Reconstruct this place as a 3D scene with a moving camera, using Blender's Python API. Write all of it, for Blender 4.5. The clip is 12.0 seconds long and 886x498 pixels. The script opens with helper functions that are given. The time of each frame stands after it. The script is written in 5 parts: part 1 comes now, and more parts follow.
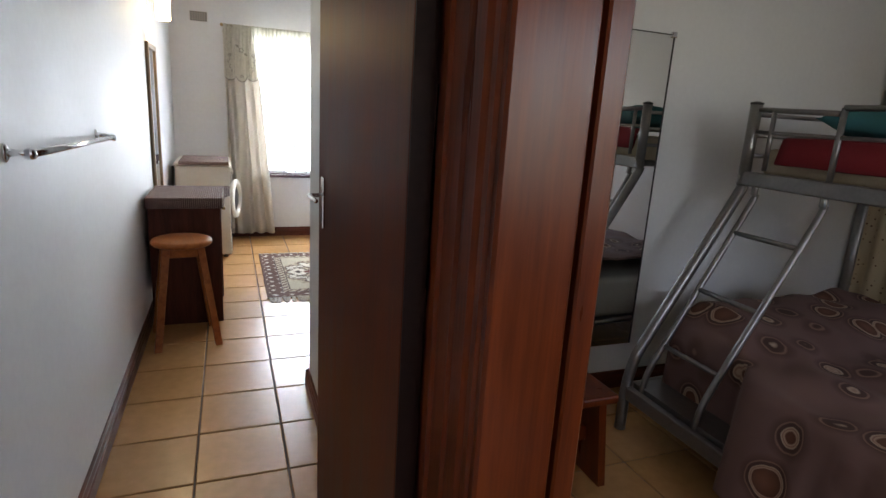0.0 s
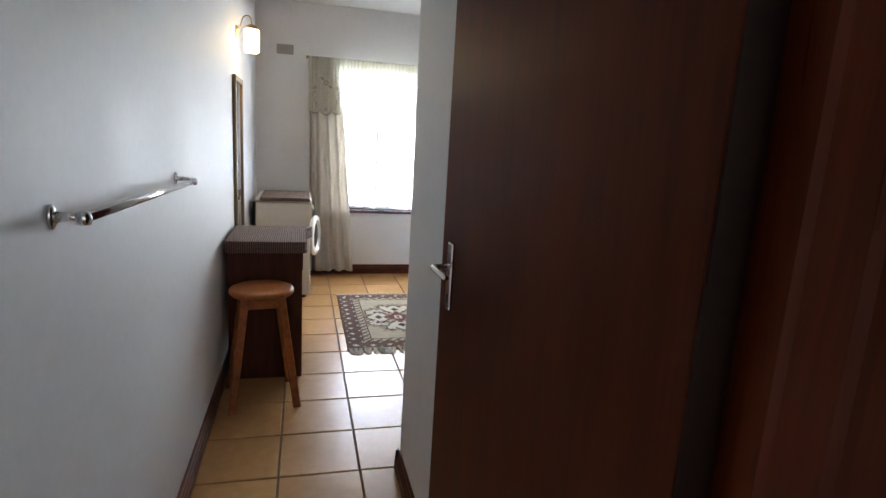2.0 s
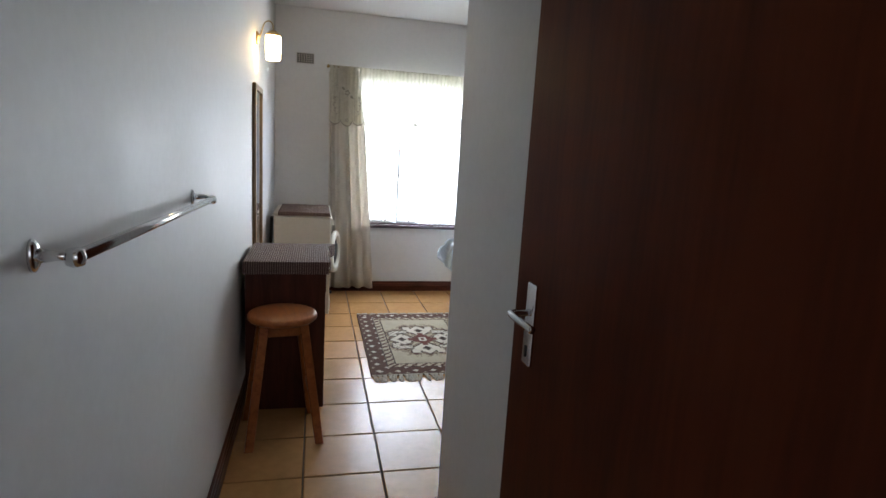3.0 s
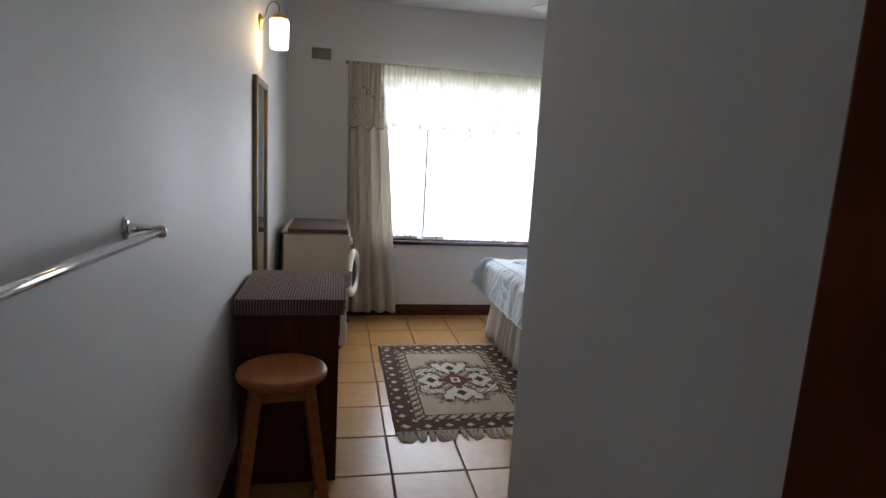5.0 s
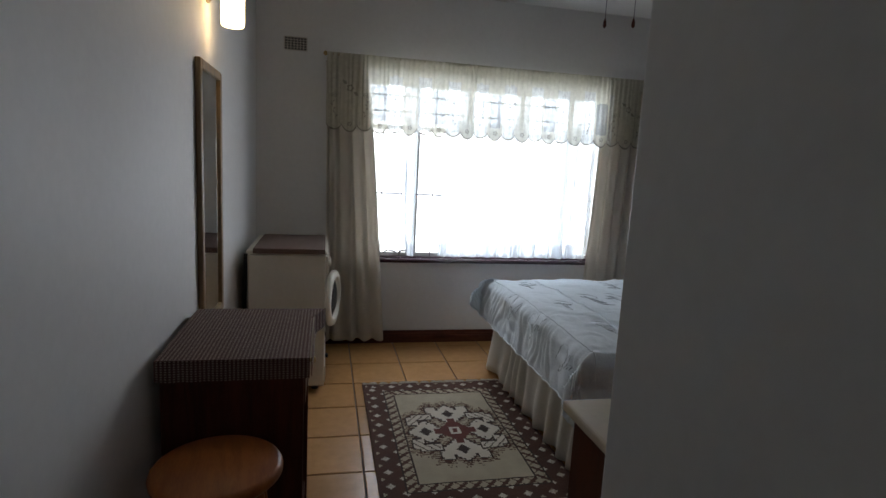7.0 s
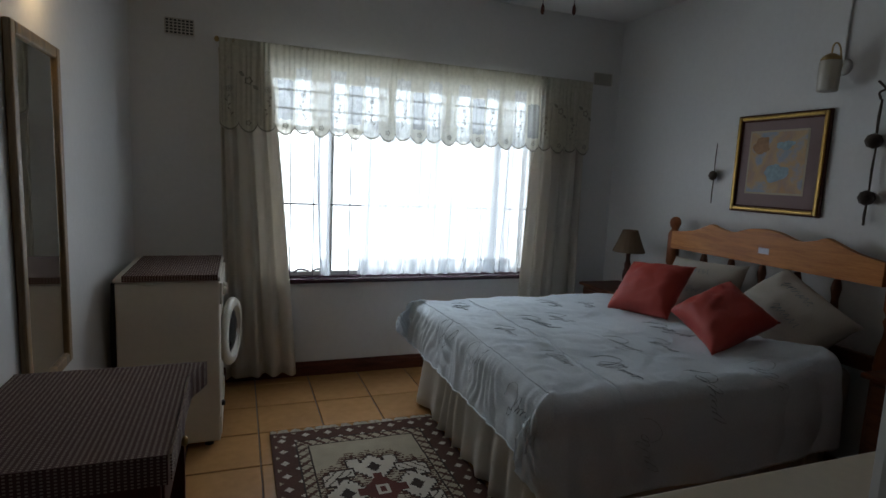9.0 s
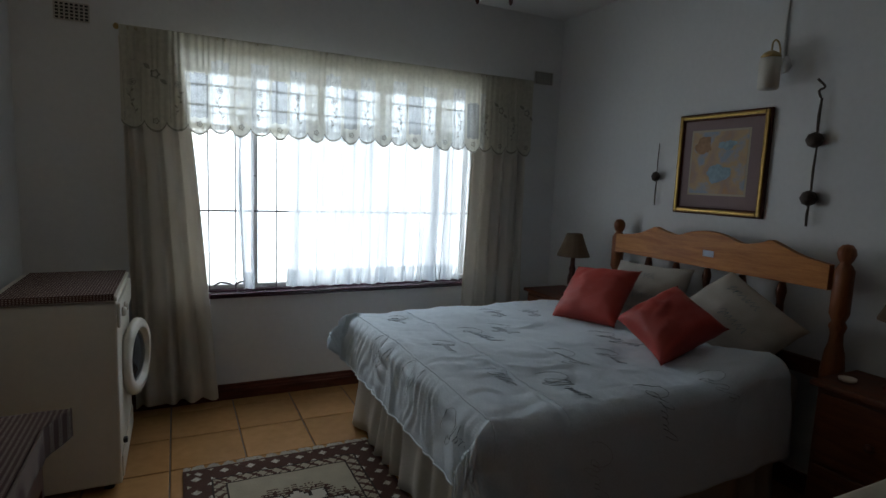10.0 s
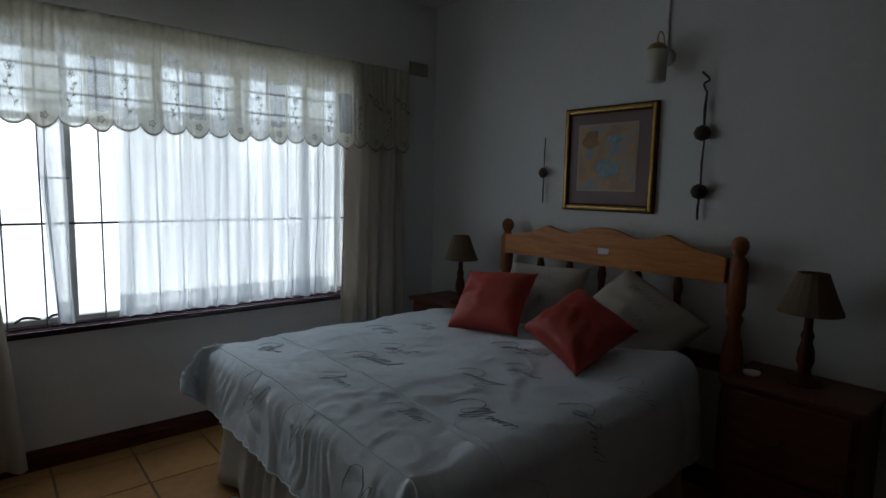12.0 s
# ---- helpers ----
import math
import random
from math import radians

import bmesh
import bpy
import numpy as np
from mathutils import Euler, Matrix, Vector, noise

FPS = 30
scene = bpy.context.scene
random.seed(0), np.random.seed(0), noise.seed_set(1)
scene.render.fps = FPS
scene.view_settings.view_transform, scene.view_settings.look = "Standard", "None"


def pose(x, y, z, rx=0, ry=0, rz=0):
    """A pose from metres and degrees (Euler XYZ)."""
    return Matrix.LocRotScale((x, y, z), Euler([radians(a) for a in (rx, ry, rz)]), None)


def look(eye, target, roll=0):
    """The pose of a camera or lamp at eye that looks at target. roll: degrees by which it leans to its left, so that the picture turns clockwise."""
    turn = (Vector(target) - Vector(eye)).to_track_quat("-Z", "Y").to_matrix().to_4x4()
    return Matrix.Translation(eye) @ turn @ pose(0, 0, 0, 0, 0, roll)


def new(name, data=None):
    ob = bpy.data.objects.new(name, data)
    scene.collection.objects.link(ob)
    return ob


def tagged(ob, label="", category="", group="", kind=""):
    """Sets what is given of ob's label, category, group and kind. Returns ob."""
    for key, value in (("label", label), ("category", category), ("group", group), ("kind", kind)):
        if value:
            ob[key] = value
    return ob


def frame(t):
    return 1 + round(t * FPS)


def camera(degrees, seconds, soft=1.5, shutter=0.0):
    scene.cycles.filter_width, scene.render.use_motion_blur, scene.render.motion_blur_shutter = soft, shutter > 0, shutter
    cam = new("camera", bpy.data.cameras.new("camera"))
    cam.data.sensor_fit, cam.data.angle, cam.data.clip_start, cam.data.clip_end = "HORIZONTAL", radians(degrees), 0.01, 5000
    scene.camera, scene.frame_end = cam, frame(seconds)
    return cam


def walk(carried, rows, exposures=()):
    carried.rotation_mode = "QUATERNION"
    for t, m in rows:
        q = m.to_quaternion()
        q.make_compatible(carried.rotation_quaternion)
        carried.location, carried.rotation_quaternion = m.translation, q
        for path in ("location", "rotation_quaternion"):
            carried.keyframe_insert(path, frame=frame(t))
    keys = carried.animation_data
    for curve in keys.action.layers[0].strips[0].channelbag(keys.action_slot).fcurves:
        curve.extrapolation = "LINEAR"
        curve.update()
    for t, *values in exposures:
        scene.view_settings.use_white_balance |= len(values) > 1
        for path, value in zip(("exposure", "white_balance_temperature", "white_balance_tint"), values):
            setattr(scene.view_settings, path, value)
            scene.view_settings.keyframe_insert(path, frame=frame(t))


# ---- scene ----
cam = camera(77.6, 12.0)
PATH = [
    (0, (0.028, 0.157, 1.305), (0.743, 1.964, 0.834), 3.5),
    (0.5, (0.023, 0.259, 1.315), (0.697, 2.087, 0.863), 3.4),
    (1, (0.017, 0.378, 1.325), (0.636, 2.23, 0.89), 3.4),
    (1.5, (0.003, 0.473, 1.33), (0.554, 2.351, 0.919), 3.4),
    (2, (-0.033, 0.625, 1.327), (0.462, 2.524, 0.942), 3.3),
    (2.5, (-0.077, 0.776, 1.329), (0.391, 2.686, 0.964), 3.3),
    (3, (-0.09, 0.879, 1.327), (0.365, 2.795, 0.979), 3.4),
    (3.2, (-0.084, 0.936, 1.325), (0.363, 2.854, 0.978), 3.4),
    (5, (-0.052, 1.492, 1.318), (0.33, 3.428, 0.991), 3.2),
    (5.5, (-0.048, 1.604, 1.317), (0.338, 3.54, 0.998), 3.1),
    (6, (-0.027, 1.739, 1.31), (0.369, 3.674, 0.998), 3.1),
    (6.5, (0.003, 1.903, 1.317), (0.408, 3.837, 1.007), 3.0),
    (8.5, (0.059, 2.385, 1.307), (0.647, 4.277, 1.034), 3.0),
    (9, (0.11, 2.481, 1.305), (0.805, 4.338, 1.04), 2.7),
    (9.5, (0.183, 2.572, 1.306), (0.958, 4.398, 1.05), 2.5),
    (10, (0.249, 2.655, 1.307), (1.116, 4.441, 1.06), 2.3),
    (10.5, (0.286, 2.73, 1.301), (1.249, 4.466, 1.061), 2.2),
    (11, (0.303, 2.834, 1.3), (1.376, 4.505, 1.066), 1.8),
    (11.5, (0.316, 2.933, 1.304), (1.502, 4.527, 1.072), 1.6),
    (12, (0.331, 3.014, 1.289), (1.617, 4.529, 1.065), 1.3),
]

EXPOSURES = [(0, 3.12, 6650, 13.5), (1.5, 2.9, 6620, 13.5), (2.5, 2.6, 6540, 12), (3.2, 2.32, 6570, 12.5), (5.0, 1.68, 6680, 14), (5.5, 1.48, 6700, 14), (6.5, 1.05, 6720, 14.5), (8.5, 0.4, 6600, 12), (9.5, 0.22, 6550, 10.5), (10.5, -0.02, 6520, 9.5), (12.0, -0.52, 6530, 9.5)]
walk(cam, [(t, look(eye, target, roll)) for t, eye, target, roll in PATH], EXPOSURES)

# ---- world and lights ----
world = bpy.data.worlds.new("sky")
scene.world = world
world.use_nodes = True
wn = world.node_tree
sky = wn.nodes.new("ShaderNodeTexSky")
sky.sky_type, sky.sun_disc = "NISHITA", False
sky.sun_elevation, sky.sun_rotation = radians(50), radians(-65)
wn.links.new(sky.outputs[0], wn.nodes["Background"].inputs[0])
wn.nodes["Background"].inputs[1].default_value = 0.15
sun_data = bpy.data.lights.new("sun", "SUN")
sun_data.energy, sun_data.angle, sun_data.color = 4.0, radians(0.5), (1, 0.95, 0.88)
sun = new("sun", sun_data)
sun.matrix_world = look((-7, 3, 9), (0, 0, 0))
day_data = bpy.data.lights.new("window_daylight", "AREA")
day_data.shape, day_data.size, day_data.size_y, day_data.energy, day_data.color = "RECTANGLE", 1.76, 1.21, 20.0, (0.87, 0.96, 1.05)
day = new("window_daylight", day_data)
day.matrix_world = look((1.165, 6.10, 1.25), (1.165, 0, 1.25))
# The entrance lamp sits in an unseen window, added to light the starting end.
for name, size, size_y, watts, at, to in (("unseen_entrance_light", 1.15, 0.65, 1.05, (1.15, -1.95, 1.65), (1.15, 4, 1.65)), ("bunk_daylight", 1.25, 1.25, 1.95, (3.60, -1.0, 1.4), (0, -1.0, 1.4))):
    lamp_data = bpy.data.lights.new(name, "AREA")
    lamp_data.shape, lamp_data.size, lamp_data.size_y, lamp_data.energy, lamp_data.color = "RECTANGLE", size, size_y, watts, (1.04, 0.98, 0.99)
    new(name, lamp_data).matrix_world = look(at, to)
glow_data = bpy.data.lights.new("wall_lamp_bulb", "POINT")
glow_data.energy, glow_data.shadow_soft_size, glow_data.color = 0.20, 0.03, (1.0, 0.72, 0.40)
new("wall_lamp_bulb", glow_data).matrix_world = pose(-0.346, 4.42, 1.77)

# ---- plan ----
XL, XR, YW, ZC = -0.44, 2.72, 5.94, 2.45     # bedroom: left, right, window wall, ceiling
PX0, PX1, PY0, PY1 = 0.357, 0.51, 1.075, 2.622  # partition beside the passage
YB, XE, YS = 2.25, 3.45, -1.8                # bunk room: back wall, east wall, south wall


# ---- materials ----
def nodes_of(name):
    m = bpy.data.materials.new(name)
    m.use_nodes = True
    n = m.node_tree
    return m, n, n.nodes["Principled BSDF"]


def surface(name, colour, rough=0.6, vary=0.12, fine=60.0, coarse=3.0, bump=0.1, metal=0.0, stretch=(1, 1, 1), per_piece=0.0, spec=0.5, tint=None, coat=0.0, world_space=False, rvar=0.08):
    """A surface with variation at a coarse and a fine scale, fine relief and uneven gloss."""
    m, n, b = nodes_of(name)
    L = n.links.new
    tc = n.nodes.new("ShaderNodeTexCoord")
    mp = n.nodes.new("ShaderNodeMapping")
    mp.inputs["Scale"].default_value = stretch
    L(n.nodes.new("ShaderNodeNewGeometry").outputs["Position"] if world_space else tc.outputs["Object"], mp.inputs[0])
    big, small = n.nodes.new("ShaderNodeTexNoise"), n.nodes.new("ShaderNodeTexNoise")
    big.inputs["Scale"].default_value, small.inputs["Scale"].default_value = coarse, fine
    big.inputs["Detail"].default_value, small.inputs["Detail"].default_value = 4, 3
    L(mp.outputs[0], big.inputs[0]), L(mp.outputs[0], small.inputs[0])
    add = n.nodes.new("ShaderNodeMath")
    add.operation = "ADD"
    L(big.outputs[0], add.inputs[0]), L(small.outputs[0], add.inputs[1])
    ramp = n.nodes.new("ShaderNodeMapRange")
    ramp.inputs["From Min"].default_value, ramp.inputs["From Max"].default_value = 0.6, 1.4
    L(add.outputs[0], ramp.inputs[0])
    mix = n.nodes.new("ShaderNodeMix")
    mix.data_type = "RGBA"
    lo = [c * (1 - vary) for c in colour]
    hi = tint or [min(1, c * (1 + vary)) for c in colour]
    mix.inputs["A"].default_value, mix.inputs["B"].default_value = (*lo, 1), (*hi, 1)
    L(ramp.outputs[0], mix.inputs["Factor"])
    out = mix.outputs["Result"]
    if per_piece:
        info, hsv, mr = n.nodes.new("ShaderNodeObjectInfo"), n.nodes.new("ShaderNodeHueSaturation"), n.nodes.new("ShaderNodeMapRange")
        mr.inputs["To Min"].default_value, mr.inputs["To Max"].default_value = 1 - per_piece, 1 + per_piece
        L(info.outputs["Random"], mr.inputs[0]), L(mr.outputs[0], hsv.inputs["Value"]), L(out, hsv.inputs["Color"])
        out = hsv.outputs[0]
    L(out, b.inputs["Base Color"])
    rr = n.nodes.new("ShaderNodeMapRange")
    rr.inputs["To Min"].default_value, rr.inputs["To Max"].default_value = max(0.03, rough - rvar), min(1, rough + rvar)
    L(big.outputs[0], rr.inputs[0]), L(rr.outputs[0], b.inputs["Roughness"])
    b.inputs["Metallic"].default_value = metal
    b.inputs["Specular IOR Level"].default_value = spec
    b.inputs["Coat Weight"].default_value = coat
    b.inputs["Coat Roughness"].default_value = 0.12
    if bump:
        bp = n.nodes.new("ShaderNodeBump")
        bp.inputs["Strength"].default_value, bp.inputs["Distance"].default_value = bump, 0.01
        L(add.outputs[0], bp.inputs["Height"]), L(bp.outputs[0], b.inputs["Normal"])
    return m


def wood(name, dark, light, rough=0.35, grain=(9, 9, 0.7), coat=0.25, bump=0.06, scale=4.0, spec=0.5):
    """Varnished wood: long grain along one axis with darker streaks."""
    m, n, b = nodes_of(name)
    L = n.links.new
    tc, mp = n.nodes.new("ShaderNodeTexCoord"), n.nodes.new("ShaderNodeMapping")
    mp.inputs["Scale"].default_value = grain
    L(tc.outputs["Object"], mp.inputs[0])
    a, c = n.nodes.new("ShaderNodeTexNoise"), n.nodes.new("ShaderNodeTexNoise")
    a.inputs["Scale"].default_value, a.inputs["Detail"].default_value, a.inputs["Distortion"].default_value = scale, 6, 0.8
    c.inputs["Scale"].default_value, c.inputs["Detail"].default_value = scale * 9, 3
    L(mp.outputs[0], a.inputs[0]), L(mp.outputs[0], c.inputs[0])
    mx = n.nodes.new("ShaderNodeMath")
    mx.operation = "MULTIPLY_ADD"
    mx.inputs[1].default_value = 0.35
    L(c.outputs[0], mx.inputs[0]), L(a.outputs[0], mx.inputs[2])
    r = n.nodes.new("ShaderNodeValToRGB")
    r.color_ramp.elements[0].position, r.color_ramp.elements[1].position = 0.45, 0.85
    r.color_ramp.elements[0].color, r.color_ramp.elements[1].color = (*dark, 1), (*light, 1)
    L(mx.outputs[0], r.inputs[0]), L(r.outputs[0], b.inputs["Base Color"])
    rr = n.nodes.new("ShaderNodeMapRange")
    rr.inputs["To Min"].default_value, rr.inputs["To Max"].default_value = rough - 0.08, rough + 0.12
    L(a.outputs[0], rr.inputs[0]), L(rr.outputs[0], b.inputs["Roughness"])
    b.inputs["Coat Weight"].default_value, b.inputs["Coat Roughness"].default_value = coat, 0.2
    b.inputs["Specular IOR Level"].default_value = spec
    bp = n.nodes.new("ShaderNodeBump")
    bp.inputs["Strength"].default_value, bp.inputs["Distance"].default_value = bump, 0.004
    L(mx.outputs[0], bp.inputs["Height"]), L(bp.outputs[0], b.inputs["Normal"])
    return m


def sheer_cloth(name, colour, clear, spread_=0.08, stretch=(1, 1, 1), scale=25, solid=0.45):
    """Thin cloth that lets part of the light straight through and scatters the rest."""
    m, n, b = nodes_of(name)
    L = n.links.new
    out = n.nodes["Material Output"]
    n.nodes.remove(b)
    tr, tl, df = n.nodes.new("ShaderNodeBsdfTransparent"), n.nodes.new("ShaderNodeBsdfTranslucent"), n.nodes.new("ShaderNodeBsdfDiffuse")
    tl.inputs[0].default_value = df.inputs[0].default_value = (*colour, 1)
    m1, m2 = n.nodes.new("ShaderNodeMixShader"), n.nodes.new("ShaderNodeMixShader")
    m1.inputs[0].default_value = solid
    L(tl.outputs[0], m1.inputs[1]), L(df.outputs[0], m1.inputs[2])
    tc, nz, mr = n.nodes.new("ShaderNodeTexCoord"), n.nodes.new("ShaderNodeTexNoise"), n.nodes.new("ShaderNodeMapRange")
    nz.inputs["Scale"].default_value = scale
    mp = n.nodes.new("ShaderNodeMapping")
    mp.inputs["Scale"].default_value = stretch
    L(tc.outputs["Object"], mp.inputs[0])
    mr.inputs["From Min"].default_value, mr.inputs["From Max"].default_value = 0.3, 0.7
    mr.inputs["To Min"].default_value, mr.inputs["To Max"].default_value = max(0.0, clear - spread_), clear + spread_
    L(mp.outputs[0], nz.inputs[0]), L(nz.outputs[0], mr.inputs[0]), L(mr.outputs[0], m2.inputs[0])
    L(m1.outputs[0], m2.inputs[1]), L(tr.outputs[0], m2.inputs[2]), L(m2.outputs[0], out.inputs[0])
    return m


M_WALL = surface("wall_paint", (0.675, 0.678, 0.672), 0.58, 0.04, 40, 2.2, 0.08, spec=0.32, rvar=0.12)
M_CEIL = surface("ceiling_paint", (0.68, 0.67, 0.65), 0.8, 0.03, 60, 1.2, 0.05)
M_TILE = surface("floor_tile", (0.45, 0.240, 0.092), 0.26, 0.14, 22, 4, 0.015, per_piece=0.07, spec=0.6, world_space=True, rvar=0.025)
M_GROUT = surface("grout", (0.165, 0.12, 0.088), 0.9, 0.25, 150, 6, 0.3)
M_SKIRT = wood("skirting_wood", (0.052, 0.0135, 0.007), (0.125, 0.036, 0.018), 0.30, (1, 1, 7), 0.06, spec=0.2)
M_DOOR = wood("door_wood", (0.067, 0.0155, 0.0070), (0.120, 0.0285, 0.0118), 0.42, (3, 3, 0.3), 0.0, 0.08, spec=0.06)
M_FRAME = wood("frame_wood", (0.064, 0.0105, 0.0030), (0.150, 0.0290, 0.0065), 0.28, (4, 4, 0.30), 0.05, 0.12, spec=0.18)
M_DARKWOOD = wood("dark_wood", (0.050, 0.012, 0.007), (0.100, 0.026, 0.014), 0.45, (8, 8, 0.8), 0.04, spec=0.25)
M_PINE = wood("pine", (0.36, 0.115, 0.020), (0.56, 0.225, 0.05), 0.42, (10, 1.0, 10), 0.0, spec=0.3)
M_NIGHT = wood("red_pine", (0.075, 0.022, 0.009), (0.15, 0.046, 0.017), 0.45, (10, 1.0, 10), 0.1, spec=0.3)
M_POST = wood("post_pine", (0.17, 0.052, 0.018), (0.30, 0.10, 0.034), 0.42, (10, 10, 1.0), 0.05, spec=0.3)
M_STOOL = wood("stool_pine", (0.25, 0.068, 0.015), (0.41, 0.135, 0.034), 0.36, (8, 1.2, 8), 0.1, spec=0.3)
M_CHROME = surface("chrome", (0.75, 0.76, 0.78), 0.16, 0.08, 80, 5, 0.0, metal=1.0)
M_STEEL = surface("grey_tube", (0.235, 0.225, 0.22), 0.32, 0.12, 60, 5, 0.02, metal=0.85)
M_WHITE = surface("white_enamel", (0.66, 0.62, 0.53), 0.35, 0.05, 40, 3, 0.01)
M_BLACK = surface("black_rubber", (0.015, 0.015, 0.016), 0.5, 0.2, 60, 5, 0.05)


# ---- mesh helpers ----
def part(name, bm, material, parent=None, label="", smooth=False):
    """Links a bmesh as one mesh object, under a thing or part if given. material may be a list."""
    me = bpy.data.meshes.new(name)
    bm.normal_update()
    bm.to_mesh(me)
    bm.free()
    for m in material if isinstance(material, (list, tuple)) else [material]:
        me.materials.append(m)
    if smooth:
        for p in me.polygons:
            p.use_smooth = True
    ob = new(name, me)
    if parent is not None:
        ob.parent = parent
    if label:
        ob["label"] = label
    return ob


def thing(name, m, label, category, group=""):
    """An empty at a thing's base."""
    ob = new(name)
    ob.matrix_basis = m
    ob.empty_display_size = 0.1
    return tagged(ob, label, category, group)


def box(x0, y0, z0, x1, y1, z1, bevel=0.0, seg=1, bm=None):
    bm = bm or bmesh.new()
    t = bmesh.new()
    bmesh.ops.create_cube(t, size=1)
    bmesh.ops.scale(t, vec=(x1 - x0, y1 - y0, z1 - z0), verts=t.verts)
    bmesh.ops.translate(t, vec=((x0 + x1) / 2, (y0 + y1) / 2, (z0 + z1) / 2), verts=t.verts)
    if bevel:
        bmesh.ops.bevel(t, geom=t.edges[:], offset=bevel, segments=seg, affect="EDGES", profile=0.5)
    merge(bm, t)
    return bm


def merge(bm, t):
    me = bpy.data.meshes.new("tmp")
    t.to_mesh(me)
    t.free()
    bm.from_mesh(me)
    bpy.data.meshes.remove(me)


def lathe(profile, n=24, bm=None, at=(0, 0, 0)):
    """Turned about z: profile of (radius, height) from bottom to top."""
    bm = bm or bmesh.new()
    rings = []
    for r, z in profile:
        rings.append([bm.verts.new((at[0] + max(r, 1e-4) * math.cos(2 * math.pi * i / n), at[1] + max(r, 1e-4) * math.sin(2 * math.pi * i / n), at[2] + z)) for i in range(n)])
    for a, b in zip(rings, rings[1:]):
        for i in range(n):
            bm.faces.new((a[i], a[(i + 1) % n], b[(i + 1) % n], b[i]))
    bm.faces.new(rings[0][::-1])
    bm.faces.new(rings[-1])
    return bm


def tube(points, r, n=10, bm=None, radii=None):
    """A round bar along points."""
    bm = bm or bmesh.new()
    pts = [Vector(p) for p in points]
    rings, up = [], None
    for i, p in enumerate(pts):
        d = (pts[min(i + 1, len(pts) - 1)] - pts[max(i - 1, 0)]).normalized()
        if up is None:
            up = Vector((0, 0, 1)) if abs(d.z) < 0.9 else Vector((1, 0, 0))
        a = d.cross(up).normalized()
        up = a.cross(d).normalized()
        q = radii[i] if radii else r
        rings.append([bm.verts.new(p + q * (math.cos(2 * math.pi * k / n) * a + math.sin(2 * math.pi * k / n) * up)) for k in range(n)])
    for a, b in zip(rings, rings[1:]):
        for k in range(n):
            bm.faces.new((a[k], a[(k + 1) % n], b[(k + 1) % n], b[k]))
    bm.faces.new(rings[0][::-1])
    bm.faces.new(rings[-1])
    return bm


def smooth_path(points, n=6):
    """Rounds a polyline by Catmull-Rom."""
    p = [Vector(q) for q in points]
    p = [2 * p[0] - p[1], *p, 2 * p[-1] - p[-2]]
    out = []
    for a, b, c, d in zip(p, p[1:], p[2:], p[3:]):
        for k in range(n):
            t = k / n
            out.append(0.5 * (2 * b + (c - a) * t + (2 * a - 5 * b + 4 * c - d) * t * t + (3 * b - a - 3 * c + d) * t ** 3))
    return out + [p[-2]]


def prism(poly, z0, z1, bm=None):
    """A plan outline, anticlockwise, raised from z0 to z1."""
    bm = bm or bmesh.new()
    lo = [bm.verts.new((x, y, z0)) for x, y in poly]
    hi = [bm.verts.new((x, y, z1)) for x, y in poly]
    k = len(poly)
    for i in range(k):
        bm.faces.new((lo[i], lo[(i + 1) % k], hi[(i + 1) % k], hi[i]))
    bm.faces.new(lo[::-1])
    bm.faces.new(hi)
    return bm


def sheet(f, nu, nv, thick=0.0):
    """A surface of points f(u, v), u and v from 0 to 1, with thickness if given."""
    bm = bmesh.new()
    g = [[bm.verts.new(f(i / nu, j / nv)) for j in range(nv + 1)] for i in range(nu + 1)]
    for i in range(nu):
        for j in range(nv):
            bm.faces.new((g[i][j], g[i + 1][j], g[i + 1][j + 1], g[i][j + 1]))
    if thick:
        bm.normal_update()
        h = [[bm.verts.new(v.co - thick * v.normal) for v in row] for row in g]
        for i in range(nu):
            for j in range(nv):
                bm.faces.new((h[i][j + 1], h[i + 1][j + 1], h[i + 1][j], h[i][j]))
        rim = [(i, 0) for i in range(nu)] + [(nu, j) for j in range(nv)] + [(i, nv) for i in range(nu, 0, -1)] + [(0, j) for j in range(nv, 0, -1)]
        for (a, b), (c, d) in zip(rim, rim[1:] + rim[:1]):
            bm.faces.new((g[c][d], g[a][b], h[a][b], h[c][d]))
    return bm


def wob(x, y=0.0, z=0.0):
    return noise.noise(Vector((x, y, z)))


# ---- structure ----
def structure(name, bm, material, label, category, smooth=False):
    return tagged(part(name, bm, material, None, "", smooth), label, category, "", "structure")


floor = structure("floor", box(XL - 0.2, YS - 0.2, -0.12, XE + 0.2, YW + 0.2, -0.008), M_GROUT, "dark grout bed under glazed terracotta floor tiles", "floor")
structure("ceiling", box(XL - 0.2, YS - 0.2, ZC, XE + 0.2, YW + 0.2, ZC + 0.12), M_CEIL, "plain white painted ceiling slab", "ceiling")
structure("wall_west", box(XL - 0.2, YS - 0.2, -0.1, XL, YW, ZC + 0.05), M_WALL, "long white plastered wall of the passage", "wall")

# window wall with its opening
WX0, WX1, WZ0, WZ1 = 0.25, 2.08, 0.63, 1.87


def wall_with_hole(axis, c0, c1, a0, a1, z0, z1, h0, h1, hz0, hz1):
    bm = bmesh.new()
    for p, q, lo, hi in ((a0, h0, z0, z1), (h1, a1, z0, z1), (h0, h1, z0, hz0), (h0, h1, hz1, z1)):
        if axis == "y":
            box(p, c0, lo, q, c1, hi, 0, 1, bm)
        else:
            box(c0, p, lo, c1, q, hi, 0, 1, bm)
    bmesh.ops.remove_doubles(bm, verts=bm.verts, dist=1e-5)
    return bm


